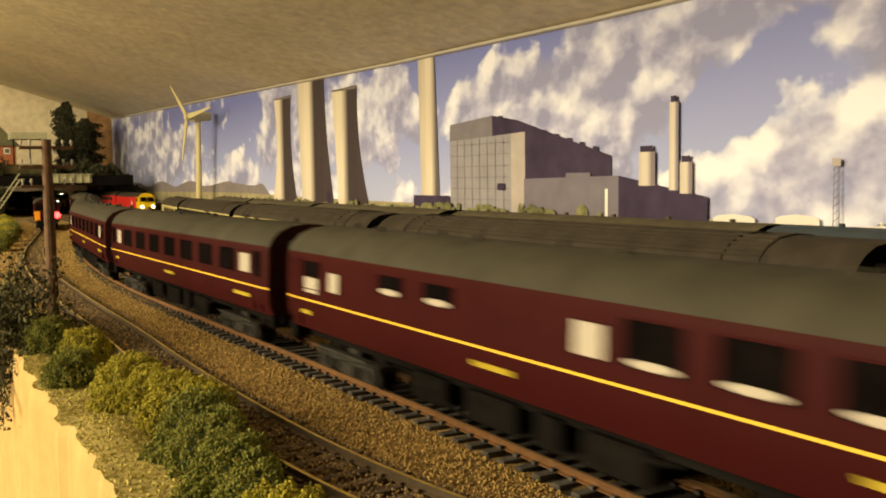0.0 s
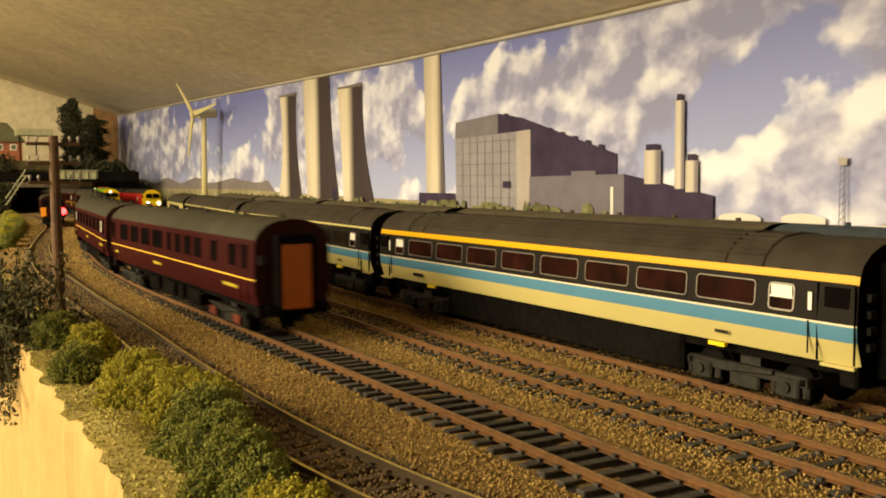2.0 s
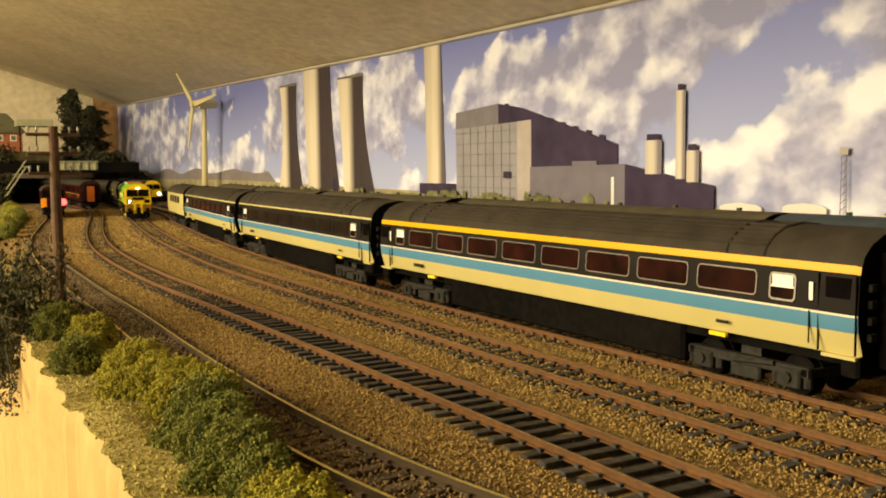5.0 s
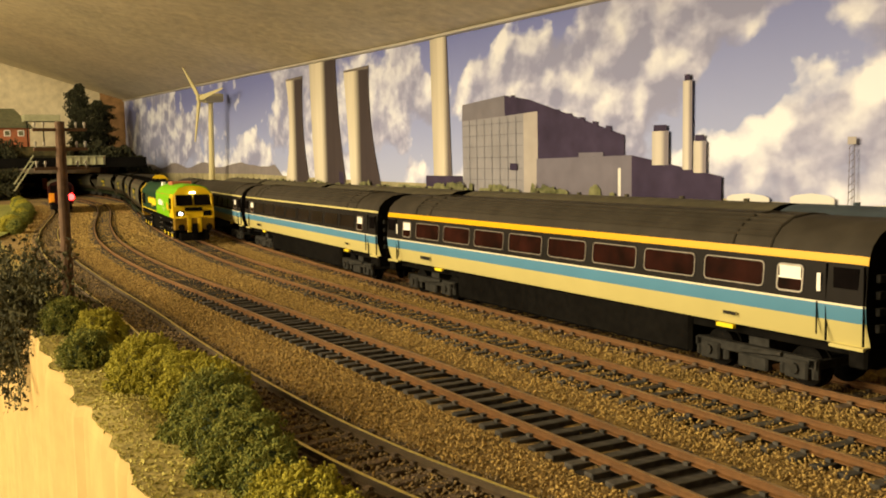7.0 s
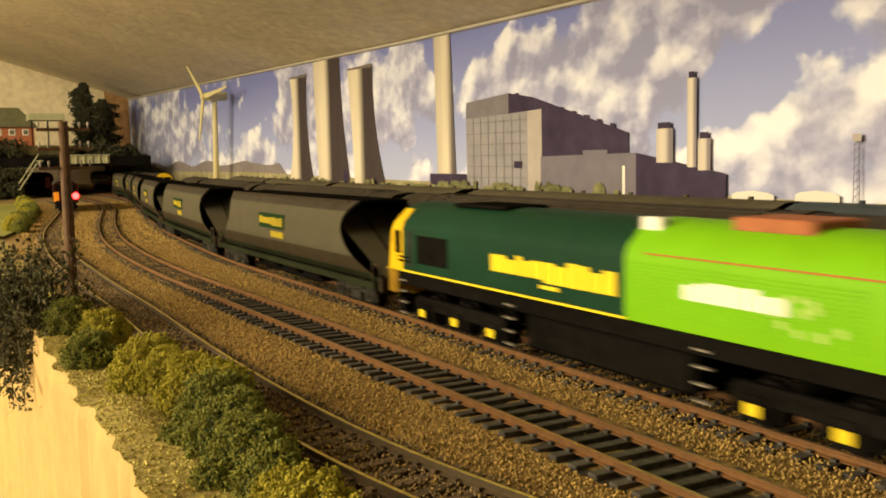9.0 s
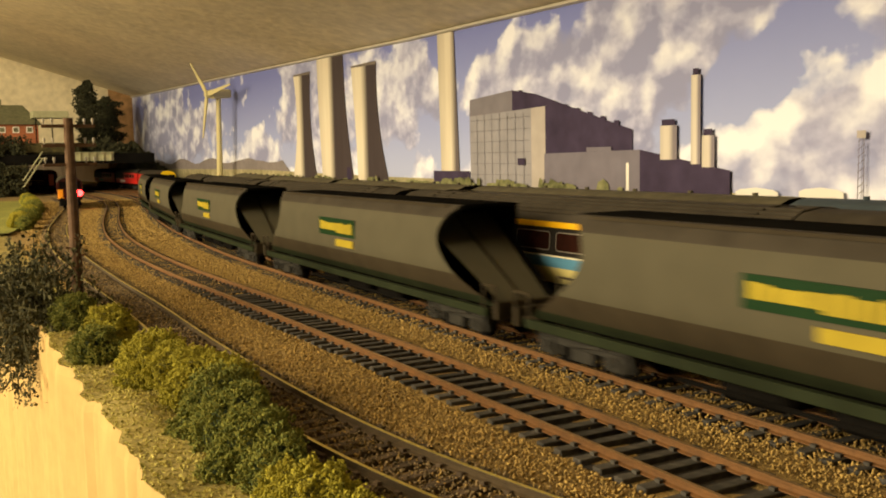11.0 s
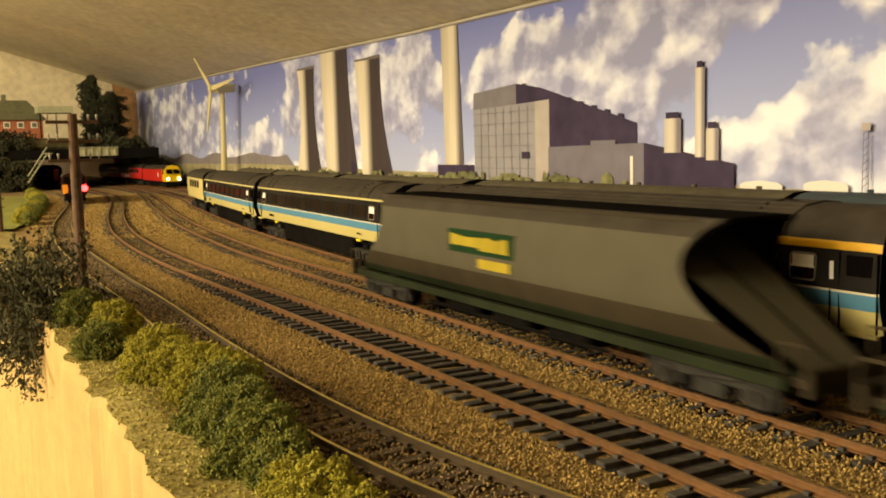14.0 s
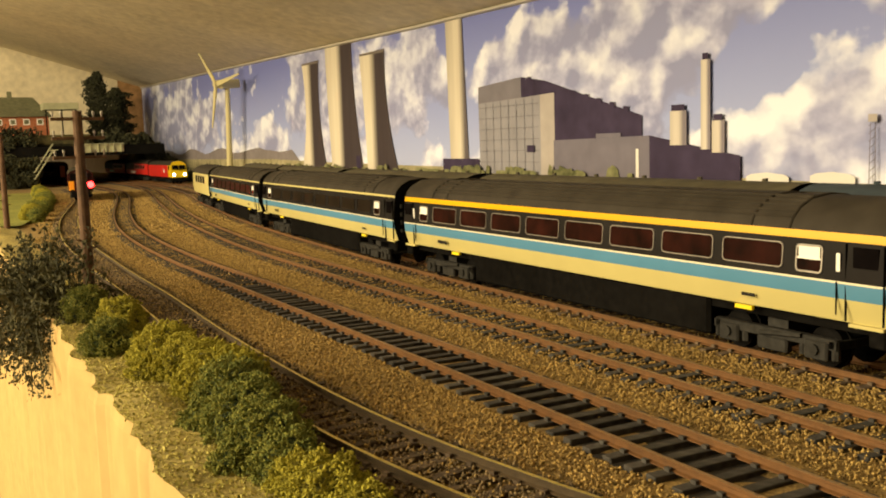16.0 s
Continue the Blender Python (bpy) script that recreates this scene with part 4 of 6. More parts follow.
def express_coach(first, label):
    L = 0.1472
    root = thing("passenger_coach", label, "railway coach", group="parked express coaches")
    mats = ["black", "cream", "blue", "creamline", "band", "yellow" if first else "cream", "roof"]
    half = MK3 if first else [p if p != (0.0172, 0.0384) else (0.01695, 0.0396) for p in MK3]
    sc = lambda x, k: ring(x, [(y * k, 0.028 + (z - 0.028) * (1 - (1 - k) * 0.5)) for y, z in half])
    part("body", Mesh().loft([sc(-L, 0.965), sc(-L + 0.002, 1), sc(L - 0.002, 1), sc(L, 0.965)], strips([1, 2, 3, 4, 5, 6, 6, 6, 6]), cap=0), mats, root, smooth=True)
    r = Mesh()
    for y, z in ((0.0152, 0.0441), (0.0138, 0.0456), (0.0118, 0.0472), (0.0094, 0.0484), (0.0066, 0.0494)):
        for sy in (-1, 1):
            r.tube((-L + 0.033, sy * y, z), (L - 0.033, sy * y, z), 0.00055, n=5)
    for x in (-L + 0.033, -L + 0.048, L - 0.048, L - 0.033):
        for a, b in zip(half[5:], half[6:]):
            for sy in (-1, 1):
                r.tube((x, sy * (a[0] + 0.0001), a[1] + 0.0001), (x, sy * (b[0] + 0.0001), b[1] + 0.0001), 0.0005, n=5)
    part("roof_ribs", r, "roof", root)
    p = 0.0287
    for i in range(8):
        x0 = -0.1127 + i * p
        pane_window(root, x0, x0 + 0.0245, 0.0292, 0.0368, half, "silver" if first else "band", "pane" if first else "pane_plain", 0.0016, 0.00030, "silver-framed saloon window" if first else "dark saloon window")
    for x0 in (-0.1275, 0.1175):
        pane_window(root, x0, x0 + 0.0095, 0.0288, 0.0368, half, "silver", "pane", 0.0014, 0.0005, "small toilet window with frosted top")
        for sy in (-1, 1):
            m = Mesh()
            m.box(x0 + 0.001, x0 + 0.0085, *sorted((sy * 0.0172, sy * 0.01775)), 0.0331, 0.0362)
            m.box(x0 + 0.0006, x0 + 0.0089, *sorted((sy * 0.0172, sy * 0.0180)), 0.0326, 0.0331)
            part("frosted_light", m, "white", root)
    for x in (-0.141, 0.141):
        for sy in (-1, 1):
            d = Mesh()
            for dx in (-0.0062, 0.0058):
                d.box(x + dx - 0.00012, x + dx + 0.00012, *sorted((sy * 0.0172, sy * 0.01795)), 0.0165, 0.0380)
            part("door_seam", d, "black", root)
            h = Mesh().tube((x - math.copysign(0.009, x), sy * 0.0181, 0.018), (x - math.copysign(0.009, x), sy * 0.0181, 0.0272), 0.00025, n=6)
            part("handrail", h, "black", root)
            g = Mesh().box(x - 0.004, x + 0.004, *sorted((sy * 0.0172, sy * 0.0177)), 0.0295, 0.0372)
            part("door_window", g, "pane_dark", root)
            part("step", Mesh().box(x - 0.0055, x + 0.0055, *sorted((sy * 0.0150, sy * 0.0172)), 0.0150, 0.0159), "cream", root)
        part("gangway", Mesh().box(*sorted((x + math.copysign(0.0055, x), x + math.copysign(0.0108, x))), -0.0085, 0.0085, 0.012, 0.044, 0, 0.001), "black", root, "black rubber gangway")
        part("buffer_beam", Mesh().box(*sorted((x, x + math.copysign(0.006, x))), -0.0165, 0.0165, 0.010, 0.0158, 0, 0.0008), "under", root)
        e = Mesh()
        for k in range(4):
            e.box(*sorted((x + math.copysign(0.006, x), x + math.copysign(0.0074, x))), -0.0135, -0.0105, 0.020 + k * 0.0045, 0.0222 + k * 0.0045, 0, 0.0003)
        part("end_socket", e, "bogie", root)
    if first:
        for x in (-0.1335, 0.1325):
            bar_text(root, "first_class_figure", "1", 0.0072, x, 0.0302, 0.0178, "white")
    for x in (-0.091, 0.0965):
        part("yellow_plate", Mesh().box(x - 0.0035, x + 0.0035, -0.0172, -0.0160, 0.0146, 0.0158), "letter", root)
    for x0, d, w in ((0.0965, 0.0011, 0.0008), (-0.108, 0.0020, 0.0015)):
        for k in range(5):
            part("character", Mesh().box(x0 + k * d, x0 + k * d + w, -0.01792, -0.01755, 0.0190, 0.0200 if x0 > 0 else 0.0206), "bogie", root)
    u = Mesh().box(-0.078, 0.078, -0.0140, 0.0140, 0.0030, 0.0158, 0, 0.0012)
    u.box(-0.140, 0.140, -0.0125, 0.0125, 0.0125, 0.0160)
    part("underframe", u, "black", root, "black underframe skirt")
    bogies(root, (-0.105, 0.105))
    return root


MK1 = [(0.0160, 0.0150), (0.0176, 0.0200), (0.0178, 0.0255), (0.0178, 0.0262), (0.0174, 0.0405), (0.0170, 0.0425), (0.0155, 0.0455), (0.0120, 0.0485), (0.0070, 0.0505), (0.0, 0.0512)]


def maroon_coach(kind, label, tail=False):
    L = 0.1435
    root = thing("maroon_coach", label, "railway coach", group="maroon express train")
    sc = lambda x, k: ring(x, [(y * k, 0.03 + (z - 0.03) * (1 - (1 - k) * 0.4)) for y, z in MK1])
    part("body", Mesh().loft([sc(-L, 0.96), sc(-L + 0.0025, 1), sc(L - 0.0025, 1), sc(L, 0.96)], strips([1, 1, 2, 1, 1, 3, 3, 3, 3]), cap=0), ["maroon_end", "maroon", "gold", "roof_grey"], root, smooth=True)
    vent = Mesh().tube((0, 0, 0.0505), (0, 0, 0.0526), 0.0014, 0.0012, n=8).data("roof_vent", ["roof_grey"])
    for i in range(9):
        part("roof_vent", vent, None, root, at=pose(-0.124 + i * 0.031, 0.003 * (-1) ** i, 0))
    y = 0.01762
    wins, white = [], []
    low, high = 0.0298, 0.0402
    if kind == "buffet":
        wins = [(-0.1255, -0.1105), (-0.0645, -0.0485), (-0.0360, -0.0195), (0.0480, 0.0655), (0.0735, 0.0910), (0.0990, 0.1165), (0.1220, 0.1345)]
        white = [(-0.1246, -0.1114, 0.0284, 0.0345), (-0.1030, -0.0938, 0.0302, 0.0374), (0.0318, 0.0426, 0.0300, 0.0380)]
    elif kind == "brake":
        wins = [(-0.1120, -0.090), (-0.082, -0.062), (-0.0545, -0.034), (-0.0270, -0.005), (0.0055, 0.0130), (0.0220, 0.0325), (0.0395, 0.0515), (0.0575, 0.0700), (0.0850, 0.0950), (0.1120, 0.1225)]
    else:
        wins = [(-0.1050 + i * 0.0316, -0.1050 + i * 0.0316 + 0.0205) for i in range(7)]
        white = [(-0.1220, -0.1105, 0.0306, 0.0392), (0.1115, 0.1255, 0.0306, 0.0390)]
    for i, (a, b) in enumerate(wins):
        small = kind == "buffet" and 0 < i < 3
        pane_window(root, a, b, 0.0335 if small else low, 0.0400 if small else high, MK1, "maroon", "pane_dark", 0.0009, 0.0004, "dark saloon window")
        if kind == "buffet" and i > 0:
            for sy in (-1, 1):
                t, n = Mesh(), 10
                t.face([((a + b) / 2 + (b - a) * 0.42 * math.cos(2 * math.pi * k / n), sy * (0.0180), (0.0348 if small else 0.0312) + 0.0010 * math.sin(2 * math.pi * k / n) * sy * -1) for k in range(n)])
                part("table_cloth", t, "frosted", root, "white cloth seen through the window")
    for a, b, z0, z1 in white:
        pane_window(root, a, b, z0, z1, MK1, "maroon", "frosted", 0.0008, 0.0003, "frosted white window", 0.0005)
    for x in (-0.133, 0.133):
        for sy in (-1, 1):
            d = Mesh()
            for dx in (-0.0048, 0.0042):
                d.box(x + dx, x + dx + 0.0003, *sorted((sy * 0.0172, sy * 0.0180)), 0.0165, 0.0405)
            part("door_seam", d, "maroon_end", root)
            if kind != "buffet":
                part("door_window", Mesh().box(x - 0.0025, x + 0.0025, *sorted((sy * 0.0172, sy * 0.0178)), 0.0300, 0.0400), "pane_dark", root)
    for x, w in ((0.1140, 0.0100), (-0.123, 0.0045), (-0.0005 if kind != "brake" else -0.0160, 0.0090)):
        part("gilt_lettering", Mesh().box(x - w, x + w, -0.0181, -0.0172, 0.0208, 0.0222), "letter_dull", root)
    for x in (-L, L):
        s = math.copysign(1, x)
        out = tail and s > 0
        part("gangway", Mesh().box(*sorted((x, x + s * 0.0052)), -0.0088, 0.0088, 0.0125, 0.0445, 0, 0.0008), "black", root, "black gangway bellows")
        if out:
            part("gangway_door", Mesh().box(x + 0.0053, x + 0.0058, -0.0062, 0.0062, 0.0135, 0.0405), "orange", root, "orange gangway door")
            part("jumper_box", Mesh().box(x, x + 0.0014, -0.015, -0.0115, 0.032, 0.036, 0, 0.0003), "bogie", root)
        part("buffer_beam", Mesh().box(*sorted((x - s * 0.004, x + s * 0.001)), -0.016, 0.016, 0.010, 0.015, 0, 0.0005), "under", root)
        for y_ in (-0.0115, 0.0115):
            part("buffer", Mesh().tube((x, y_, 0.0135), (x + s * 0.0055, y_, 0.0135), 0.0011).tube((x + s * 0.0055, y_, 0.0135), (x + s * 0.0062, y_, 0.0135), 0.0026, n=10), "under", root)
    part("underframe", Mesh().box(-0.132, 0.132, -0.012, 0.012, 0.0115, 0.0152), "under", root, "grimy underframe")
    for x0, x1 in ((-0.05, -0.03), (-0.02, 0.004), (0.012, 0.022), (0.03, 0.052)):
        part("battery_box", Mesh().box(x0, x1, -0.0145, 0.0145, 0.0045, 0.0125, 0, 0.0008), "under", root, "grimy battery box under the floor")
    for sy in (-1, 1):
        for sx in (-1, 1):
            part("truss_rod", Mesh().tube((sx * 0.06, sy * 0.0135, 0.012), (sx * 0.02, sy * 0.0135, 0.0042), 0.0005, n=5), "under", root)
    for x in (-0.0975, 0.0975):
        for sy in (-1, 1):
            part("footboard", Mesh().box(x - 0.021, x + 0.021, *sorted((sy * 0.0148, sy * 0.0164)), 0.0096, 0.0104), "bogie", root, "pale worn footboard")
            if tail and x > 0:
                for d in (-0.0172, 0.0172):
                    part("axlebox_cover", Mesh().box(x + d - 0.0044, x + d + 0.0044, *sorted((sy * 0.0152, sy * 0.0160)), 0.0042, 0.0080, 0, 0.0003), "red_dull", root, "dull red axlebox cover")
    bogies(root, (-0.0975, 0.0975))
    return root


LOCO = [(0.0176, 0.0222), (0.0178, 0.0240), (0.0178, 0.0395), (0.0170, 0.0425), (0.0120, 0.0478), (0.0060, 0.0498), (0.0, 0.0503)]


def diesel_locomotive(label):
    root = thing("diesel_locomotive", label, "locomotive", group="freight train")
    st = lambda k: strips([k, k, k, k, k, k])
    sec = lambda x, f=1.0, top=1.0: ring(x, [(y * f, 0.0222 + (z - 0.0222) * top) for y, z in LOCO])
    part("rear_bodyside", Mesh().loft([sec(-0.128), sec(0.016)], st(0), cap=0), ["green"], root, "dark green rear bodyside", smooth=True)
    part("front_bodyside", Mesh().loft([sec(0.0161, 1.006, 1.004), sec(0.1214, 1.006, 1.004)], st(0), cap=0), ["lime"], root, "lime green front bodyside", smooth=True)
    for s in (1, -1):
        # cab: yellow sides, raked black windscreen, roof in the bodyside's colour
        k = [1, 1, 1, 0, 0, 0] if s > 0 else [1, 1, 1, 1, 0, 0]
        x0 = 0.1215 if s > 0 else 0.1265
        r = [sec(s * x0, 1.004), sec(s * 0.134, 1.002)]
        nose = [(s * (0.1415 if z < 0.0325 else 0.1415 - (z - 0.0325) * 0.42), y * 0.96, 0.0222 + (z - 0.0222) * 0.97) for _, y, z in sec(s * 0.14)]
        r.append(nose)
        if s < 0:
            r = [[p for p in q] for q in reversed(r)]
        cab = part("cab", Mesh().loft(r, strips(k), cap=1), ["lime" if s > 0 else "green", "cabyellow"], root, "yellow driving cab with raked front", smooth=True)
        for sy in (-1, 1):
            m = Mesh()
            u, v = (0.1195, 0.1345) if s > 0 else (0.1285, 0.1338)
            m.box(*sorted((s * u, s * v)), *sorted((sy * 0.0176, sy * 0.01815)), 0.0295, 0.0390, 0, 0.0003)
            part("side_window", m, "pane_dark", cab)
            w = Mesh()
            x0 = 0.14175
            q = [(s * x0, sy * 0.0006, 0.0327), (s * x0, sy * 0.0150, 0.0327), (s * (x0 - 0.0038), sy * 0.0146, 0.0418), (s * (x0 - 0.0038), sy * 0.0006, 0.0418)]
            w.face(q if s * sy > 0 else q[::-1])
            part("windscreen", w, "pane_dark", cab, "dark raked windscreen")
            h = Mesh().tube((s * 0.1412, sy * 0.0112, 0.0258), (s * 0.1428, sy * 0.0112, 0.0258), 0.0015, n=10)
            part("headlamp", h, "lamp_white" if s > 0 > sy else "under", cab, "lit white headlamp" if s > 0 > sy else "")
            part("lamp_recess", Mesh().box(*sorted((s * 0.1410, s * 0.1417)), *sorted((sy * 0.0080, sy * 0.0150)), 0.0236, 0.0280, 0, 0.0004), "black", cab, "black lamp cluster recess")
            part("cab_corner_post", Mesh().tube((s * 0.1422, sy * 0.0152, 0.0322), (s * 0.1384, sy * 0.0150, 0.0420), 0.0007, n=6), "cabyellow", cab)
            part("front_handrail", Mesh().tube((s * 0.1428, sy * 0.0066, 0.0226), (s * 0.1428, sy * 0.0066, 0.0270), 0.0004, n=6), "cabyellow", cab)
            part("lamp_iron", Mesh().box(*sorted((s * 0.1434, s * 0.1442)), *sorted((sy * 0.0026, sy * 0.0060)), 0.0100, 0.0222, 0, 0.0004), "cabyellow", cab, "yellow jumper bracket")
            part("front_step", Mesh().box(*sorted((s * 0.1428, s * 0.1450)), *sorted((sy * 0.0110, sy * 0.0164)), 0.0216, 0.0222), "cabyellow", cab, "yellow front step")
        f = Mesh().box(*sorted((s * 0.1412, s * 0.1420)), -0.0075, 0.0075, 0.0280, 0.0312, 0, 0.0003)
        part("front_grille", f, "black", cab)
        part("marker_lamp", Mesh().box(*sorted((s * 0.1372, s * 0.1386)), -0.0022, 0.0022, 0.0428, 0.0442, 0, 0.0003), "lamp_white" if s > 0 else "under", cab, "lit marker lamp" if s > 0 else "")
        part("cab_vents", Mesh().box(*sorted((s * 0.1205, s * 0.131)), -0.01815, -0.0176, 0.0262, 0.0270).box(*sorted((s * 0.1205, s * 0.131)), -0.01815, -0.0176, 0.0280, 0.0286), "black", cab)
        b = Mesh().box(*sorted((s * 0.135, s * 0.1435)), -0.0168, 0.0168, 0.012, 0.0222, 0, 0.0008)
        part("buffer_beam", b, "grimyellow", root, "dark yellow buffer beam")
        for y in (-0.0115, 0.0115):
            part("buffer", Mesh().tube((s * 0.143, y, 0.0145), (s * 0.1485, y, 0.0145), 0.0012).tube((s * 0.1485, y, 0.0145), (s * 0.1493, y, 0.0145), 0.0029, n=12), "under", root)
        pl = Mesh().box(*sorted((s * 0.138, s * 0.142)), -0.0125, 0.0125, 0.0025, 0.0095, 0, 0.0008)
        pl.box(*sorted((s * 0.142, s * 0.1448)), -0.002, 0.002, 0.006, 0.0175)
        part("snow_plough", pl, "under", root)
    part("gold_sill", Mesh().box(-0.128, 0.016, -0.01795, 0.01795, 0.0222, 0.0229), "letter", root)
    for i in range(13):
        z = 0.0255 + i * 0.0011
        part("bodyside_rib", Mesh().box(0.0185, 0.094, -0.01815, 0.01815, z, z + 0.0004), "lime", root, "fine horizontal rib in lime green")
    part("radiator_grille", Mesh().box(-0.114, -0.088, -0.0181, 0.0181, 0.0265, 0.0378, 0, 0.0004), "black", root, "black radiator grille")
    part("door_panel", Mesh().box(-0.122, -0.1185, -0.0181, 0.0181, 0.0245, 0.039, 0, 0.0003), "bogie", root)
    rng = random.Random(3)
    x = -0.0560
    while x < 0.010:
        w = 0.0035 + 0.0030 * rng.random()
        part("character", Mesh().box(x, x + w, -0.0181, -0.0176, 0.0292 - 0.0010 * (x > -0.03), 0.0338 + 0.0022 * rng.random()), "letter", root, "yellow lettering as a bar")
        x += w + 0.0006
    part("character", Mesh().box(-0.026, -0.016, -0.0181, -0.0176, 0.0262, 0.0274), "letter", root, "yellow lettering as a bar")
    x = 0.0400
    while x < 0.072:
        w = 0.0024 + 0.0024 * rng.random()
        part("character", Mesh().box(x, x + w, -0.01835, -0.0178, 0.0308, 0.0346 + 0.0016 * rng.random()), "white", root, "white lettering as a bar")
        x += w + 0.0006
    for k in range(11):
        a = k * 0.57
        dx, dz, q = 0.0125 * math.cos(a) * (k / 11) ** 0.5, 0.0058 * math.sin(a) * (k / 11) ** 0.5, 0.0007 + 0.0005 * rng.random()
        part("pale_dot", Mesh().box(0.0790 + dx - q, 0.0790 + dx + q, -0.01835, -0.0178, 0.0322 + dz - q, 0.0322 + dz + q, 0, 0.0002), "palegreen", root, "pale green dot of the swirl")
    part("orange_flash", Mesh().box(0.1035, 0.1095, -0.01825, -0.0178, 0.029, 0.0345, 0, 0.0002).box(0.1095, 0.1165, -0.01825, -0.0178, 0.0280, 0.0330, 0, 0.0002), "yellow", root)
    part("roof_exhaust", Mesh().box(0.048, 0.074, -0.0095, 0.0085, 0.0485, 0.0522, 0, 0.0008), "brick", root, "rusty exhaust housing")
    part("roof_horn", Mesh().box(0.0165, 0.025, -0.0125, -0.009, 0.0470, 0.0510, 0, 0.0006), "white", root)
    part("roof_fan", Mesh().box(-0.098, -0.06, -0.0095, 0.0095, 0.0495, 0.0508, 0, 0.0006), "black", root)
    part("cant_line", Mesh().box(0.024, 0.116, -0.01775, 0.01775, 0.0413, 0.0417), "orange", root)
    u = Mesh().box(-0.134, 0.134, -0.0168, 0.0168, 0.0165, 0.0222, 0, 0.0006)
    u.box(-0.040, 0.040, -0.0150, 0.0150, 0.0045, 0.0165, 0, 0.002)
    part("underframe", u, "black", root, "black underframe and fuel tank")
    tread = Mesh().box(-0.0028, 0.0028, -0.0008, 0.0008, 0, 0.0005).data("step", ["silver"])
    for x in (-0.128, -0.046, 0.046, 0.128):
        for k in range(4):
            for sy in (-1, 1):
                part("step", tread, None, root, "pale-edged footstep", at=pose(x, sy * 0.0168, 0.0045 + k * 0.0045))
    for x in (-0.088, 0.088):
        d = bogie_meshes()
        f = Mesh()
        for sy in (-1, 1):
            f.box(-0.034, 0.034, *sorted((sy * 0.0115, sy * 0.0145)), 0.0072, 0.0122, 0, 0.0008)
            for k in (-0.0265, 0, 0.0265):
                f.box(k - 0.0042, k + 0.0042, *sorted((sy * 0.0125, sy * 0.0155)), 0.003, 0.0095, 0, 0.0006)
                f.tube((k + 0.007, sy * 0.0135, 0.004), (k + 0.007, sy * 0.0135, 0.011), 0.0014, n=7)
                f.tube((k - 0.007, sy * 0.0135, 0.004), (k - 0.007, sy * 0.0135, 0.011), 0.0014, n=7)
        b = part("bogie", f, "under", root, "black three-axle bogie", at=pose(x, 0, 0))
        for k in (-0.0265, 0, 0.0265):
            part("wheelset", d["wheel"], None, b, at=pose(k, 0, 0.0066))
            part("axlebox_cover", Mesh().box(-0.0022, 0.0022, -0.0160, -0.0154, 0.0045, 0.0075, 0, 0.0003), "letter", b, "yellow axlebox cover", at=pose(k, 0, 0))
    return root


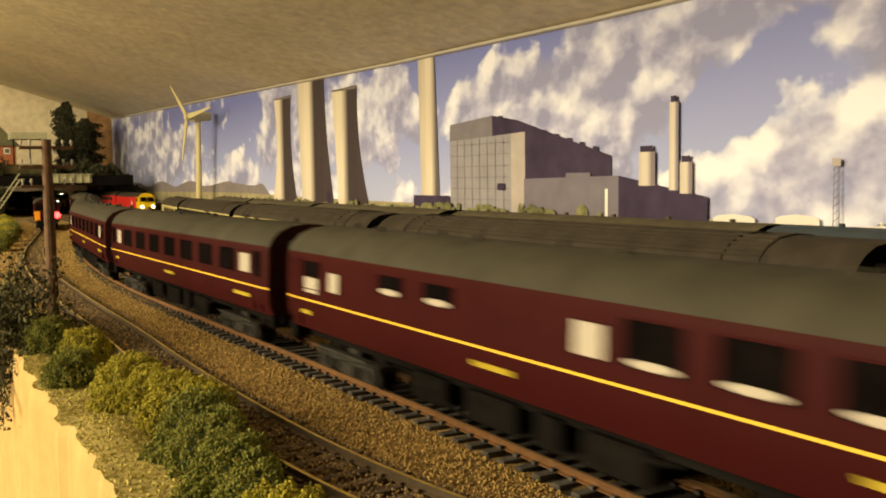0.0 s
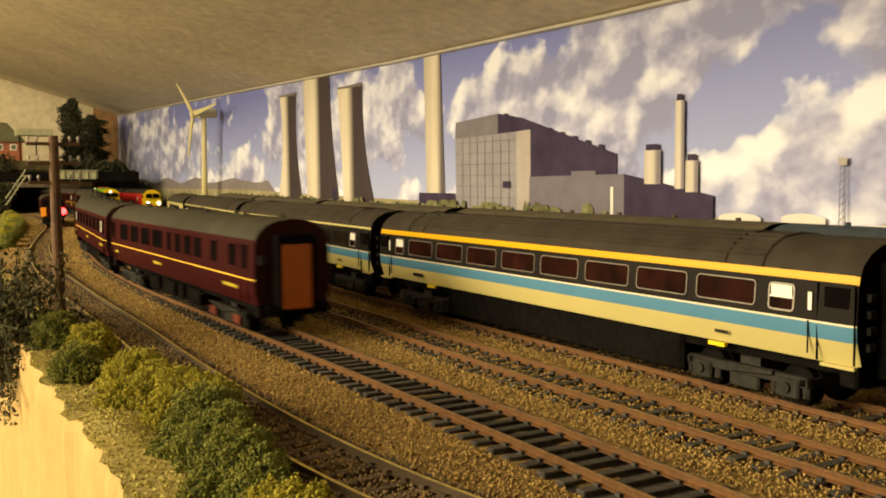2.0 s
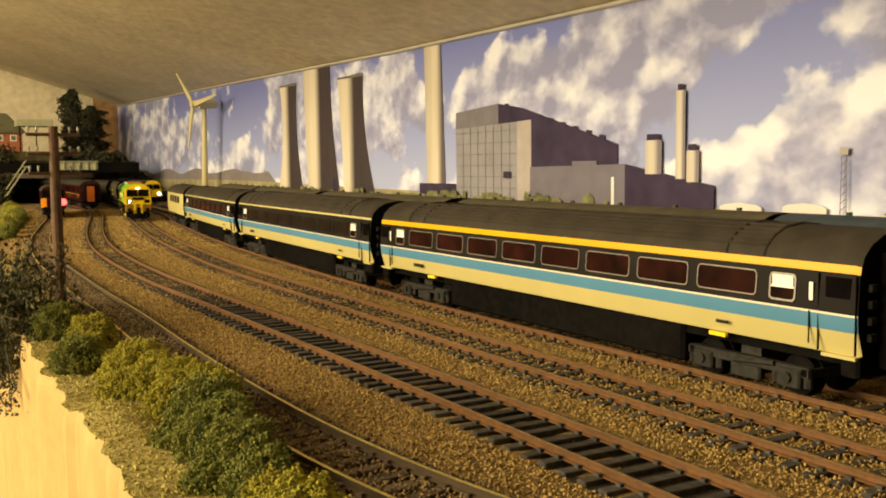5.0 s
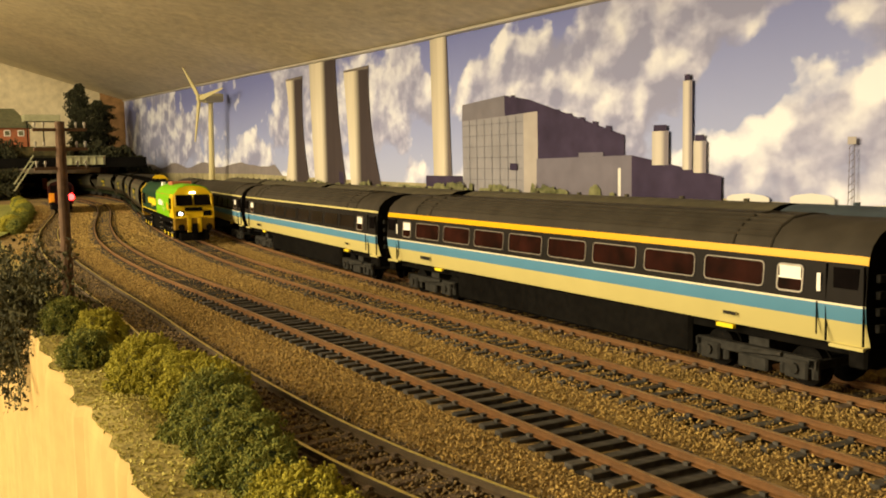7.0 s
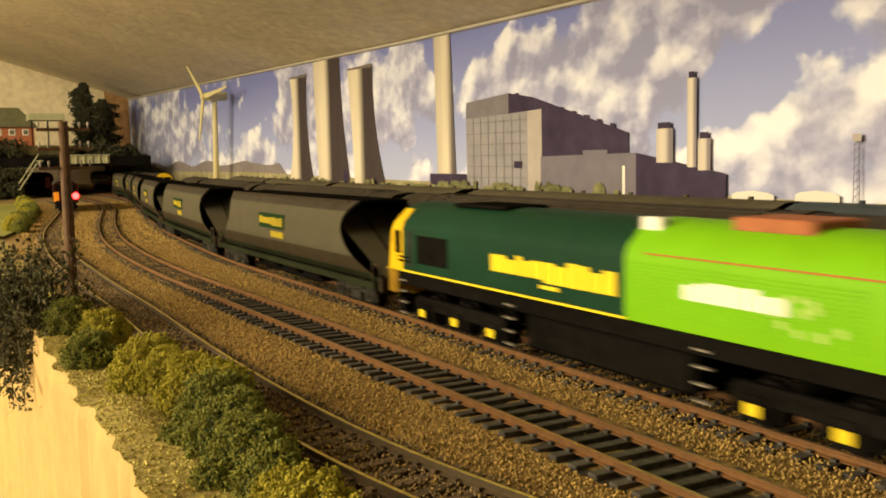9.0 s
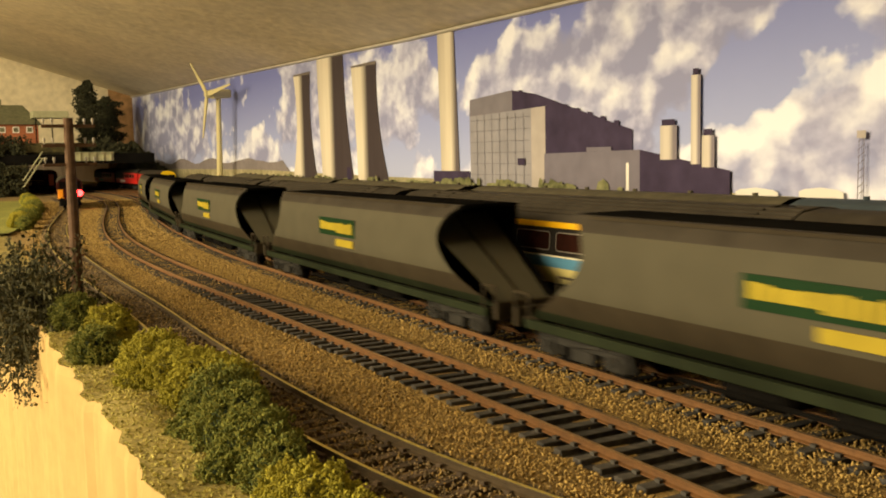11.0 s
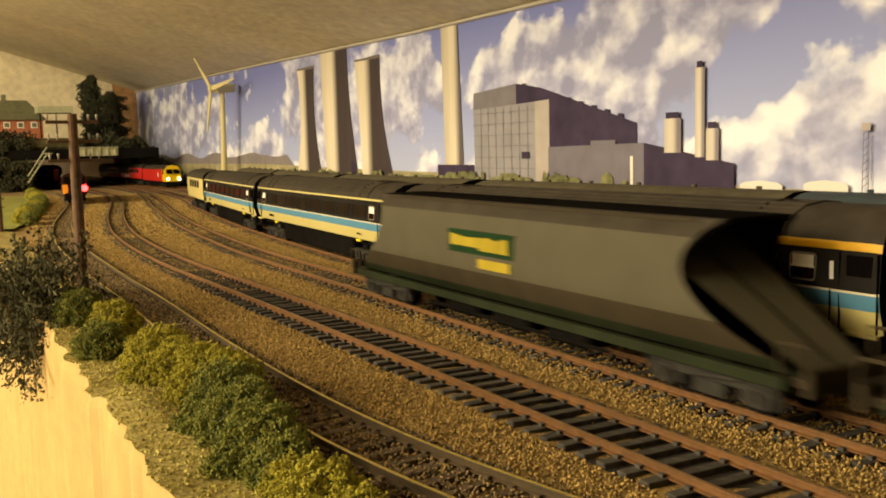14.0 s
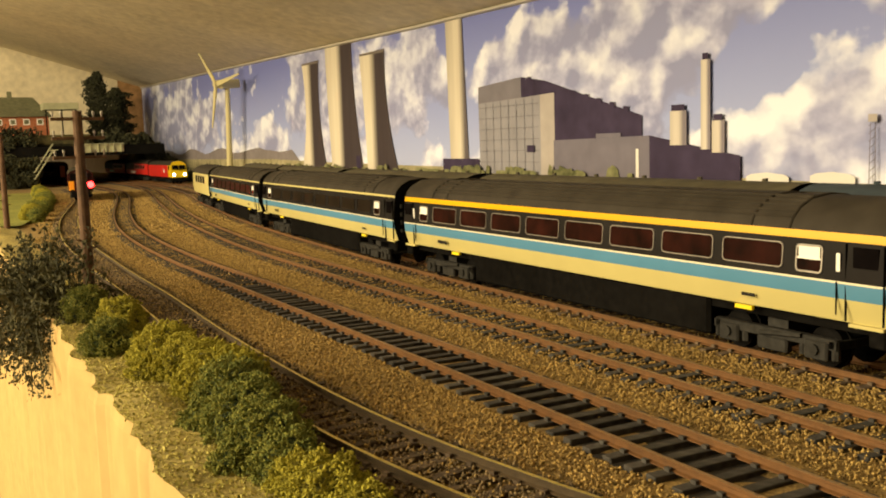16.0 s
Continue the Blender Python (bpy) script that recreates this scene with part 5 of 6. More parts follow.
def hopper_wagon(label):
    """A bogie coal hopper: bulging grey body, sloped end sheets under an arched end, green sill."""
    root = thing("hopper_wagon", label, "freight wagon", group="freight train")
    half = [(0.0118, 0.0128), (0.0150, 0.0165), (0.0182, 0.0235), (0.0188, 0.0300), (0.0184, 0.0380), (0.0165, 0.0440), (0.0135, 0.0478), (0.0118, 0.0490), (0.0, 0.0492)]
    B = 0.1335
    curve = np.polyfit([0.0128, 0.020, 0.028, 0.036, 0.043, 0.0492], [0.0, 0.016, 0.030, 0.0365, 0.034, 0.026], 4)
    cut = lambda z: float(np.polyval(curve, z))
    # rounder: three short strips for each of the profile's
    q = [2 * Vector(half[0]) - Vector(half[1])] + [Vector(h) for h in half] + [Vector((-half[-2][0], half[-2][1]))]
    fine = []
    for a, b, c, d in zip(q, q[1:], q[2:], q[3:]):
        for u in (0, 1 / 3, 2 / 3):
            w = 0.5 * (2 * b + (c - a) * u + (2 * a - 5 * b + 4 * c - d) * u * u + (3 * b - a - 3 * c + d) * u ** 3)
            fine.append((max(0.0, w.x), w.y))
    half = fine + [half[-1]]
    lean = lambda s, r: [(x - s * cut(z), y, z) for x, y, z in r]
    rings = [lean(-1, ring(-B, half)), lean(-1, ring(-B + 0.0004, half)), lean(1, ring(B - 0.0004, half)), lean(1, ring(B, half))]
    # side strips from the bottom: green, dark brown, grey, dark grey, near black
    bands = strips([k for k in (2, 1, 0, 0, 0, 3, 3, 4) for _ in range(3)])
    m = Mesh().loft(rings, bands, caps=False)
    inner = [[(x, y * 0.94, 0.0128 + (z - 0.0128) * 0.965) for x, y, z in r] for r in (rings[0], rings[3])]
    for o, n_, flip in ((rings[0], inner[0], True), (rings[3], inner[1], False)):
        for i in range(len(o)):
            j = (i + 1) % len(o)
            q = [o[i], o[j], n_[j], n_[i]]
            m.face(q[::-1] if flip else q, 5)
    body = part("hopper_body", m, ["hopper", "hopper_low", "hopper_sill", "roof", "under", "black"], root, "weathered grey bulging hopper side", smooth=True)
    for s in (-1, 1):
        # the hollow under the arched end, its shade painted black, and the sheet that slopes out of it
        r0 = inner[0] if s < 0 else inner[1]
        r1 = [(s * 0.076, y, z) for x, y, z in r0]
        hole = Mesh()
        n = len(r0)
        for i in range(n):
            j = (i + 1) % n
            q = [r0[i], r0[j], r1[j], r1[i]]
            hole.face(q if s > 0 else q[::-1], 0)
        hole.face(r1 if s > 0 else r1[::-1], 0)
        part("end_recess", hole, ["black"], body, "hollow end with its inner shade painted black")
        xa, xb = s * (B - 0.002), s * (B - 0.056)
        for y0, y1, mt, dx in ((-0.0168, -0.0007, "hopper", 0.0), (-0.0006, 0.0006, "hopper_low", s * 0.0008), (0.0007, 0.0168, "hopper", 0.0)):
            q = [(xa + dx, y0 * 0.62, 0.0140), (xa + dx, y1 * 0.62, 0.0140), (xb + dx, y1, 0.0440), (xb + dx, y0, 0.0440)]
            sl = Mesh()
            sl.face(q if s > 0 else q[::-1])
            part("slope_sheet", sl, mt, body, "sloping grey end sheet")
        part("end_platform", Mesh().box(*sorted((s * 0.128, s * 0.1385)), -0.0135, 0.0135, 0.0105, 0.0128, 0, 0.0005), "hopper_low", root, "end platform")
        part("headstock", Mesh().box(*sorted((s * 0.136, s * 0.1385)), -0.0165, 0.0165, 0.0095, 0.0160, 0, 0.0005), "hopper_low", root)
        for y in (-0.0162, 0.0162):
            h = Mesh().tube((s * 0.1375, y, 0.0125), (s * 0.1375, y, 0.0215), 0.0005, n=5)
            h.tube((s * 0.129, y, 0.0215), (s * 0.1375, y, 0.0215), 0.0005, n=5).tube((s * 0.129, y, 0.0128), (s * 0.129, y, 0.0215), 0.0005, n=5)
            part("handrail", h, "hopper_low", root)
        part("coupling", Mesh().box(*sorted((s * 0.1385, s * 0.144)), -0.0015, 0.0015, 0.009, 0.012), "black", root)
    for sy in (-1, 1):
        p = Mesh().box(-0.032, 0.0145, *sorted((sy * 0.0180, sy * 0.01905)), 0.0300, 0.0385)
        sign = part("sign_patch", p, "patch", root, "dark green sign patch")
        rng = random.Random(8)
        x = -0.030
        while x < 0.009:
            w = 0.003 + 0.002 * rng.random()
            part("character", Mesh().box(x, x + w, *sorted((sy * 0.01905, sy * 0.01925)), 0.0326 - 0.0010 * (x > -0.010), 0.0358 + 0.001 * rng.random()), "letter_dull", sign, "dull yellow lettering as a bar")
            x += w + 0.0005
        part("sign_panel", Mesh().box(-0.0095, 0.0120, *sorted((sy * 0.0180, sy * 0.01915)), 0.0252, 0.0286), "letter_dull", root, "yellow panel under the sign")
        part("top_rail", Mesh().box(-0.098, 0.098, *sorted((sy * 0.0128, sy * 0.0140)), 0.0478, 0.0488), "hopper_low", root, "dark brown top rail")
        part("sill", Mesh().box(-0.131, 0.131, *sorted((sy * 0.0142, sy * 0.0168)), 0.0100, 0.0130, 0, 0.0004), "hopper_sill", root, "mossy green sill")
    u = Mesh().box(-0.114, 0.114, -0.009, 0.009, 0.0085, 0.0128)
    for x in (-0.035, 0.0, 0.035):
        u.box(x - 0.012, x + 0.012, -0.0125, 0.0125, 0.004, 0.0105, 0, 0.002)
    u.tube((-0.06, -0.0135, 0.0062), (0.06, -0.0135, 0.0062), 0.0007, n=5)
    part("discharge_gear", u, "black", root, "black discharge gear")
    bogies(root, (-0.103, 0.103), (-0.0135, 0.0135))
    return root


def plain_coach(name, label, roof, body, length=0.226, group="parked coaches behind", line=None):
    """A parked coach with arched roof, windows, ends and bogies."""
    L = length / 2
    root = thing(name, label, "railway coach", group=group)
    half = [(0.0165, 0.0155), (0.0176, 0.024), (0.0172, 0.0400), (0.0160, 0.0440), (0.0120, 0.0472), (0.0065, 0.0490), (0.0, 0.0495)]
    part("body", Mesh().loft([ring(-L, [(y * .97, z) for y, z in half]), ring(-L + 0.002, half), ring(L - 0.002, half), ring(L, [(y * .97, z) for y, z in half])], strips([1, 1, 2, 2, 2, 2]), cap=0), ["black", body, roof], root, smooth=True)
    vent = Mesh().tube((0, 0, 0.049), (0, 0, 0.0506), 0.0012, n=7).data("roof_vent", [roof])
    for i in range(6):
        part("roof_vent", vent, None, root, at=pose(-L * 0.8 + i * L * 0.32, 0, 0))
    n = int((length - 0.04) / 0.026)
    for i in range(n):
        x = -n * 0.013 + i * 0.026 + 0.003
        pane_window(root, x, x + 0.020, 0.0285, 0.0375, half, "silver", "pane_dark")
    for s in (-1, 1):
        part("gangway", Mesh().box(*sorted((s * L, s * (L + 0.005))), -0.0085, 0.0085, 0.012, 0.044, 0, 0.0008), "black", root)
    part("underframe", Mesh().box(-L * 0.5, L * 0.5, -0.0135, 0.0135, 0.004, 0.0156, 0, 0.001).box(-L + 0.004, L - 0.004, -0.012, 0.012, 0.012, 0.0157), "under", root)
    bogies(root, (-L + 0.04, L - 0.04))
    return root


def red_locomotive():
    """A red electric engine at a stand, yellow front, headlamps lit."""
    root = thing("red_locomotive", "bright red engine with yellow front and lit headlamps", "locomotive", group="waiting red train")
    half = [(0.0172, 0.0135), (0.0178, 0.0180), (0.0176, 0.0385), (0.0150, 0.0425), (0.0090, 0.0465), (0.0, 0.0475)]
    part("body", Mesh().loft([ring(-0.115, half), ring(0.088, half)], strips([0, 0, 1, 1, 1]), cap=0), ["red", "roof"], root, smooth=True)
    nose = [(0.113 - max(0, z - 0.028) * 0.7, y * 0.93, z * 0.985) for _, y, z in ring(0, half)]
    part("cab", Mesh().loft([ring(0.0881, half), nose], strips([0, 0, 1, 1, 1]), cap=0), ["cabyellow", "roof"], root, "yellow cab front", smooth=True)
    for sy in (-1, 1):
        w = Mesh()
        q = [(0.1125, sy * 0.001, 0.0295), (0.1125, sy * 0.014, 0.0295), (0.1055, sy * 0.013, 0.0385), (0.1055, sy * 0.001, 0.0385)]
        w.face(q if sy > 0 else q[::-1])
        part("windscreen", w, "pane_dark", root)
        part("headlamp", Mesh().tube((0.112, sy * 0.011, 0.019), (0.1145, sy * 0.011, 0.019), 0.0030, n=12), "lamp_white", root, "lit headlamp")
        part("white_flash", Mesh().box(0.045, 0.052, *sorted((sy * 0.0177, sy * 0.0181)), 0.0225, 0.031, 0, 0.0002), "white", root)
        part("cab_window", Mesh().box(0.091, 0.099, *sorted((sy * 0.0172, sy * 0.0179)), 0.029, 0.037), "pane_dark", root)
    part("cab_roof_lamp", Mesh().box(0.097, 0.0995, -0.003, 0.003, 0.0425, 0.0440), "lamp_white", root, "lit roof marker lamp")
    part("underframe", Mesh().box(-0.112, 0.110, -0.015, 0.015, 0.0045, 0.0134, 0, 0.001), "black", root)
    bogies(root, (-0.07, 0.07))
    return root


def red_coach():
    root = plain_coach("red_coach", "red and charcoal coach behind the red engine", "roof", "red", 0.24, "waiting red train")
    for sy in (-1, 1):
        part("charcoal_band", Mesh().box(-0.118, -0.02, *sorted((sy * 0.0174, sy * 0.0179)), 0.0265, 0.040), "band", root)
        part("white_flash", Mesh().box(-0.06, -0.005, *sorted((sy * 0.0178, sy * 0.0182)), 0.0185, 0.0235), "white", root)
    return root


def stabled_unit():
    """A vehicle's end on the siding with a lit red tail lamp."""
    root = thing("stabled_unit", "dull maroon railcar end with orange panel and lit red lamp", "railway coach")
    half = [(0.0165, 0.0120), (0.0178, 0.0180), (0.0176, 0.0385), (0.0140, 0.0430), (0.0070, 0.0455), (0.0, 0.0460)]
    part("body", Mesh().loft([ring(-0.12, half), ring(0.12, half)], strips([0, 0, 1, 1, 1]), cap=2), ["maroon", "roof_grey", "maroon_end"], root, smooth=True)
    for y in (-0.0165, 0.0015):
        part("end_window", Mesh().box(0.1198, 0.1206, y + 0.002, y + 0.013, 0.030, 0.040, 0, 0.0004), "pane_dark", root)
    part("end_panel", Mesh().box(0.1198, 0.1208, -0.0168, -0.0092, 0.0145, 0.0285, 0, 0.0004), "lamp_amber", root, "orange end panel")
    part("end_panel", Mesh().box(0.1198, 0.1208, -0.0088, 0.0168, 0.0145, 0.0285, 0, 0.0004), "maroon", root, "maroon end panel")
    part("tail_lamp", Mesh().tube((0.1205, 0.0135, 0.0225), (0.1235, 0.0135, 0.0225), 0.0048, n=16), "lamp_red", root, "lit red tail lamp")
    for y in (-0.0115, 0.0115):
        part("buffer", Mesh().tube((0.120, y, 0.0135), (0.1255, y, 0.0135), 0.0012).tube((0.1255, y, 0.0135), (0.1262, y, 0.0135), 0.0028, n=10), "under", root)
    part("underframe", Mesh().box(-0.115, 0.118, -0.014, 0.014, 0.0045, 0.0120, 0, 0.001), "under", root)
    bogies(root, (-0.08, 0.08))
    return root


# ---- scenery ----
def tufts(mesh, centre, radii, n, size, rng, k=0, shell=0.55):
    """Little eight-sided flecks on and just inside a lumpy ellipsoid."""
    for _ in range(n):
        d = Vector((rng.gauss(0, 1), rng.gauss(0, 1), rng.gauss(0, 1))).normalized()
        lump = 0.84 + 0.34 * noise.noise(d * 2.4 + Vector(centre) * 90) + 0.20 * noise.noise(d * 6.5 + Vector(centre) * 50)
        p = Vector(centre) + Vector((d.x * radii[0], d.y * radii[1], d.z * radii[2])) * lump * (shell + (1 - shell) * rng.random() ** 0.4)
        r = size * rng.uniform(0.5, 1.2)
        b = len(mesh.v)
        a = Euler((rng.random() * 6, rng.random() * 6, rng.random() * 6)).to_matrix()
        for o in ((1, 0, 0), (-1, 0, 0), (0, 1, 0), (0, -1, 0), (0, 0, 0.8), (0, 0, -0.8)):
            mesh.v.append(tuple(p + a @ (Vector(o) * r * rng.uniform(0.6, 1.3))))
        for f in ((0, 2, 4), (2, 1, 4), (1, 3, 4), (3, 0, 4), (2, 0, 5), (1, 2, 5), (3, 1, 5), (0, 3, 5)):
            mesh.f.append(tuple(b + i for i in f))
            mesh.m.append(k)


def foam_bush(x, y, lumps, seed, label, z=-0.002, count=4600, fleck=0.00046):
    """A clump of coloured foam: several lumps of flecks on a core darkened to deepen the gaps."""
    rng = random.Random(seed)
    root = thing("foam_bush", label, "bush", pose(x, y, z), group="foam bushes along the edge")
    core, fol = Mesh(), Mesh()
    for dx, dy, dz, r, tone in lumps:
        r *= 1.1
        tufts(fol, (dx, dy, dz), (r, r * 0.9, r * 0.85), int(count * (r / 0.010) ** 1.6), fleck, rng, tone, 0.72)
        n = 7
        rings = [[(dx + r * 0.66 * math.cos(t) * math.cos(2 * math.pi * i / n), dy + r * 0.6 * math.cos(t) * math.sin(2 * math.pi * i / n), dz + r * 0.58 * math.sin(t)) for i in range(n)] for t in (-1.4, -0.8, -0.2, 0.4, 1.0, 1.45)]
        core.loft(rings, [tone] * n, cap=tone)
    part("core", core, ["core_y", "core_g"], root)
    part("foliage", fol, ["tuft_y", "tuft_g"], root)
    return root


def wiry_shrub(x, y, z, seed):
    """A dark tangled shrub with twisting twigs and small leaves, hanging over the edge."""
    rng = random.Random(seed)
    root = thing("wiry_shrub", "dark tangled leafy shrub hanging over the plaster edge", "shrub", pose(x, y, z))
    tw, lv = Mesh(), Mesh()
    tips = []
    for i in range(165):
        p = Vector((rng.uniform(-0.06, 0.035), rng.uniform(-0.008, 0.016), rng.uniform(-0.004, 0.006)))
        d = Vector((rng.uniform(-0.7, 0.8), rng.uniform(-0.8, 0.4), rng.uniform(-1.0, 0.9))).normalized()
        r = 0.0007
        for k in range(8):
            q = p + d * rng.uniform(0.003, 0.0062)
            tw.tube(p, q, r, r * 0.85, n=4)
            p, r = q, r * 0.85
            d = (d + Vector((rng.gauss(0, .4), rng.gauss(0, .4), rng.gauss(0, .4) - 0.06))).normalized()
            tips.append(p)
    for p in tips:
        for _ in range(10):
            c = p + Vector((rng.gauss(0, .0017), rng.gauss(0, .0017), rng.gauss(0, .0017)))
            a = Euler((rng.random() * 6, rng.random() * 6, rng.random() * 6)).to_matrix()
            s = rng.uniform(0.0006, 0.0014)
            lv.face([c + a @ Vector(o) * s for o in ((-1, 0, 0), (0, -0.6, 0.2), (1, 0, 0), (0, 0.6, 0.2))])
    part("twig_tangle", tw, "leaf_d", root, "black twisting twigs")
    part("leaves", lv, "leaf_d", root)
    return root


def telegraph_pole(x, y, h, label, arms=3, m=None):
    root = thing("telegraph_pole", label, "telegraph pole", m or pose(x, y, -0.004))
    part("pole", Mesh().tube((0, 0, 0), (0, 0, h), 0.0030, 0.0023, n=12), "wood", root)
    st = Mesh()
    for k in range(4):
        z = h * (0.22 + 0.045 * k)
        st.tube((0, 0, z), (0.0026 * (-1) ** k, -0.0052 * (-1) ** k, z + 0.0008), 0.0005, n=5)
    part("climbing_pegs", st, "wood", root)
    for k in range(arms):
        z = h - 0.004 - k * 0.0095
        a = part("cross_arm", Mesh().box(-0.0011, 0.0011, -0.0125, 0.0125, z - 0.0008, z + 0.0008), "wood", root)
        for yy in (-0.0115, -0.0075, 0.0075, 0.0115):
            part("insulator", Mesh().tube((0, yy, z + 0.0008), (0, yy, z + 0.0022), 0.0004, n=6).tube((0, yy, z + 0.0022), (0, yy, z + 0.0038), 0.0007, 0.0005, n=8), "ceramic", a, "white ceramic insulator")
    return root


def wind_turbine():
    root = thing("wind_turbine", "ivory plastic model wind turbine before the backdrop", "wind turbine", pose(-1.669, 0.268, -0.004) @ pose(0, 0, 0, 9, -4, 105) @ Matrix.Scale(1.048, 4))
    part("tower", Mesh().tube((0, 0, 0), (0, 0, 0.184), 0.0062, 0.0042, n=16), "turbine", root)
    part("nacelle", Mesh().box(-0.018, 0.024, -0.0085, 0.0085, 0.181, 0.196, 0, 0.004), "turbine", root)
    hub = part("hub", Mesh().tube((-0.018, 0, 0.189), (-0.027, 0, 0.189), 0.0075, 0.0045, n=14), "turbine", root)
    for a in (0, 1, 2):
        b = Mesh()
        b.loft([[(-0.001, -0.003, 0), (0.001, -0.003, 0), (0.002, 0.003, 0), (-0.001, 0.003, 0)], [(-0.001, -0.005, 0.015), (0.001, -0.005, 0.015), (0.002, 0.0035, 0.015), (-0.001, 0.0035, 0.015)], [(-0.0005, -0.0016, 0.082), (0.0005, -0.0016, 0.082), (0.0005, 0.001, 0.082), (-0.0005, 0.001, 0.082)]], [0] * 4)
        part("blade", b, "turbine", hub, at=pose(-0.023, 0, 0.189, -48 + 120 * a, 0, 0))
    return root


def conifer(x, y, z, h, r, seed, label):
    rng = random.Random(seed)
    root = thing("conifer_tree", label, "tree", pose(x, y, z), group="dark conifers by the bridge")
    part("trunk", Mesh().tube((0, 0, 0), (0, 0, h * 0.9), r * 0.14, r * 0.04, n=7), "wood", root)
    c, limbs = Mesh(), Mesh()
    for i in range(34):
        u = 0.04 + 0.94 * i / 33
        w = r * min(1.0, (1.06 - u) * 5.0) * (0.8 + 0.45 * rng.random())
        a = rng.random() * 6.28
        tip = (w * 0.6 * math.cos(a), w * 0.6 * math.sin(a), h * u)
        limbs.tube((0, 0, h * u - 0.004), tip, r * 0.05, r * 0.02, n=4)
        tufts(c, tip, (w * 0.62, w * 0.62, h * 0.055), 110, 0.0026, rng, 0, 0.3)
        tufts(c, (0, 0, h * u), (w * 0.95, w * 0.95, h * 0.05), 130, 0.0026, rng, 0, 0.2)
    part("limbs", limbs, "wood", root)
    part("crown", c, "leaf_c", root)
    return root


def shaped(name, rings, mt, label, category, kind=""):
    return solid(name, Mesh().loft(rings, [0] * len(rings[0])), mt, label, category, kind=kind, smooth=True)


def far_end():
    """The road deck over the tracks, the buildings on it and the wooded bank at its end."""
    rng = random.Random(12)
    b, idx = Mesh(), {}
    nx, ny = 26, 10
    for i in range(nx):
        for j in range(ny):
            x, y = -2.66 + 0.62 * i / (nx - 1), 0.238 + 0.062 * j / (ny - 1)
            u = 1 - i / (nx - 1)
            z = -0.005 + 0.135 * u ** 1.2 * (0.35 + 0.65 * j / (ny - 1)) + 0.006 * noise.noise((x * 25, y * 25, 1))
            idx[i, j] = len(b.v)
            b.v.append((x, y, z if j else -0.006))
    for i in range(nx - 1):
        for j in range(ny - 1):
            b.f.append((idx[i, j], idx[i + 1, j], idx[i + 1, j + 1], idx[i, j + 1]))
            b.m.append(0)
    solid("bank", b, "hill", "dark green scrub bank rising to the end wall", "bank", kind="structure", smooth=True)
    h = Mesh()
    for i in range(110):
        u = rng.random()
        tufts(h, (-2.62 + 0.58 * u, 0.245 + 0.045 * rng.random(), 0.008 + 0.125 * (1 - u) ** 1.2 * rng.random() ** 0.6), (0.022, 0.014, 0.014), 60, 0.0034, rng, 0, 0.3)
    tagged(new("hedge_growth", h.data("hedge_growth", ["leaf_c"])), "dark green scrub on the bank", "scrub", kind="stuff")
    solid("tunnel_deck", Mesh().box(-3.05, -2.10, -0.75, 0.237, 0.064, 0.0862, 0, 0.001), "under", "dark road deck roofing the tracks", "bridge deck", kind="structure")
    solid("abutment", Mesh().box(-2.16, -2.10, -0.75, -0.035, -0.006, 0.0638, 0, 0.001), "hill", "dark overgrown abutment wall", "wall", kind="structure")
    g = thing("bridge_girder", "pale green girder with stiffeners along the deck", "bridge girder", pose(-2.10, 0, 0))
    part("web", Mesh().box(0.0, 0.003, 0.050, 0.146, 0.070, 0.088, 0, 0.0008), "cream_girder", g)
    part("flange", Mesh().box(0.0, 0.008, 0.050, 0.146, 0.0882, 0.0900), "cream_girder", g)
    for i in range(6):
        part("stiffener", Mesh().box(0.003, 0.006, 0.056 + i * 0.0165, 0.0585 + i * 0.0165, 0.070, 0.0881), "cream_girder", g)
    s = thing("footbridge_stair", "pale stair flight beside the deck", "stair", pose(-2.09, 0, 0))
    for z in (0.0, 0.014):
        part("stringer", Mesh().tube((0.02, -0.006, 0.078 + z), (0.02, -0.048, 0.016 + z), 0.0014, n=6), "cream_girder", s)
    for k in range(8):
        part("tread", Mesh().box(0.010, 0.024, -0.014 - k * 0.0052, -0.009 - k * 0.0052, 0.070 - k * 0.0076, 0.0712 - k * 0.0076), "cream_girder", s)
    part("landing", Mesh().box(0.0, 0.026, -0.012, 0.003, 0.0772, 0.0790), "cream_girder", s)
    solid("hill_terrace", Mesh().box(-2.62, -2.13, -0.7, 0.085, 0.0865, 0.112, 0, 0.008), "hill", "dark wooded terrace on the deck", "terrace", kind="structure")
    st = thing("station_building", "low red brick building with olive slate roof", "building", pose(-2.30, -0.055, 0.112))
    part("wall", Mesh().box(-0.05, 0.05, -0.09, 0.062, 0.0, 0.045, 0, 0.001), "brick", st, "orange red brick wall")
    part("roof", Mesh().loft([[(-0.058, -0.1, 0.045), (0.058, -0.1, 0.045), (0.0, -0.07, 0.092)], [(-0.058, 0.07, 0.045), (0.058, 0.07, 0.045), (0.0, 0.035, 0.092)]], [0, 0, 0]), "slate", st)
    for i in range(5):
        w = part("window", Mesh().box(0.0498, 0.0512, -0.08 + i * 0.029, -0.066 + i * 0.029, 0.026, 0.040), "white", st, "pale window")
        part("pane", Mesh().box(0.0512, 0.0516, -0.078 + i * 0.029, -0.068 + i * 0.029, 0.028, 0.038), "slate", w)
    part("chimney", Mesh().box(-0.006, 0.006, -0.02, -0.01, 0.085, 0.105, 0, 0.001), "slate", st)
    sh = thing("platform_canopy", "pale flat canopy with dark posts", "canopy", pose(-2.22, 0.033, 0.112))
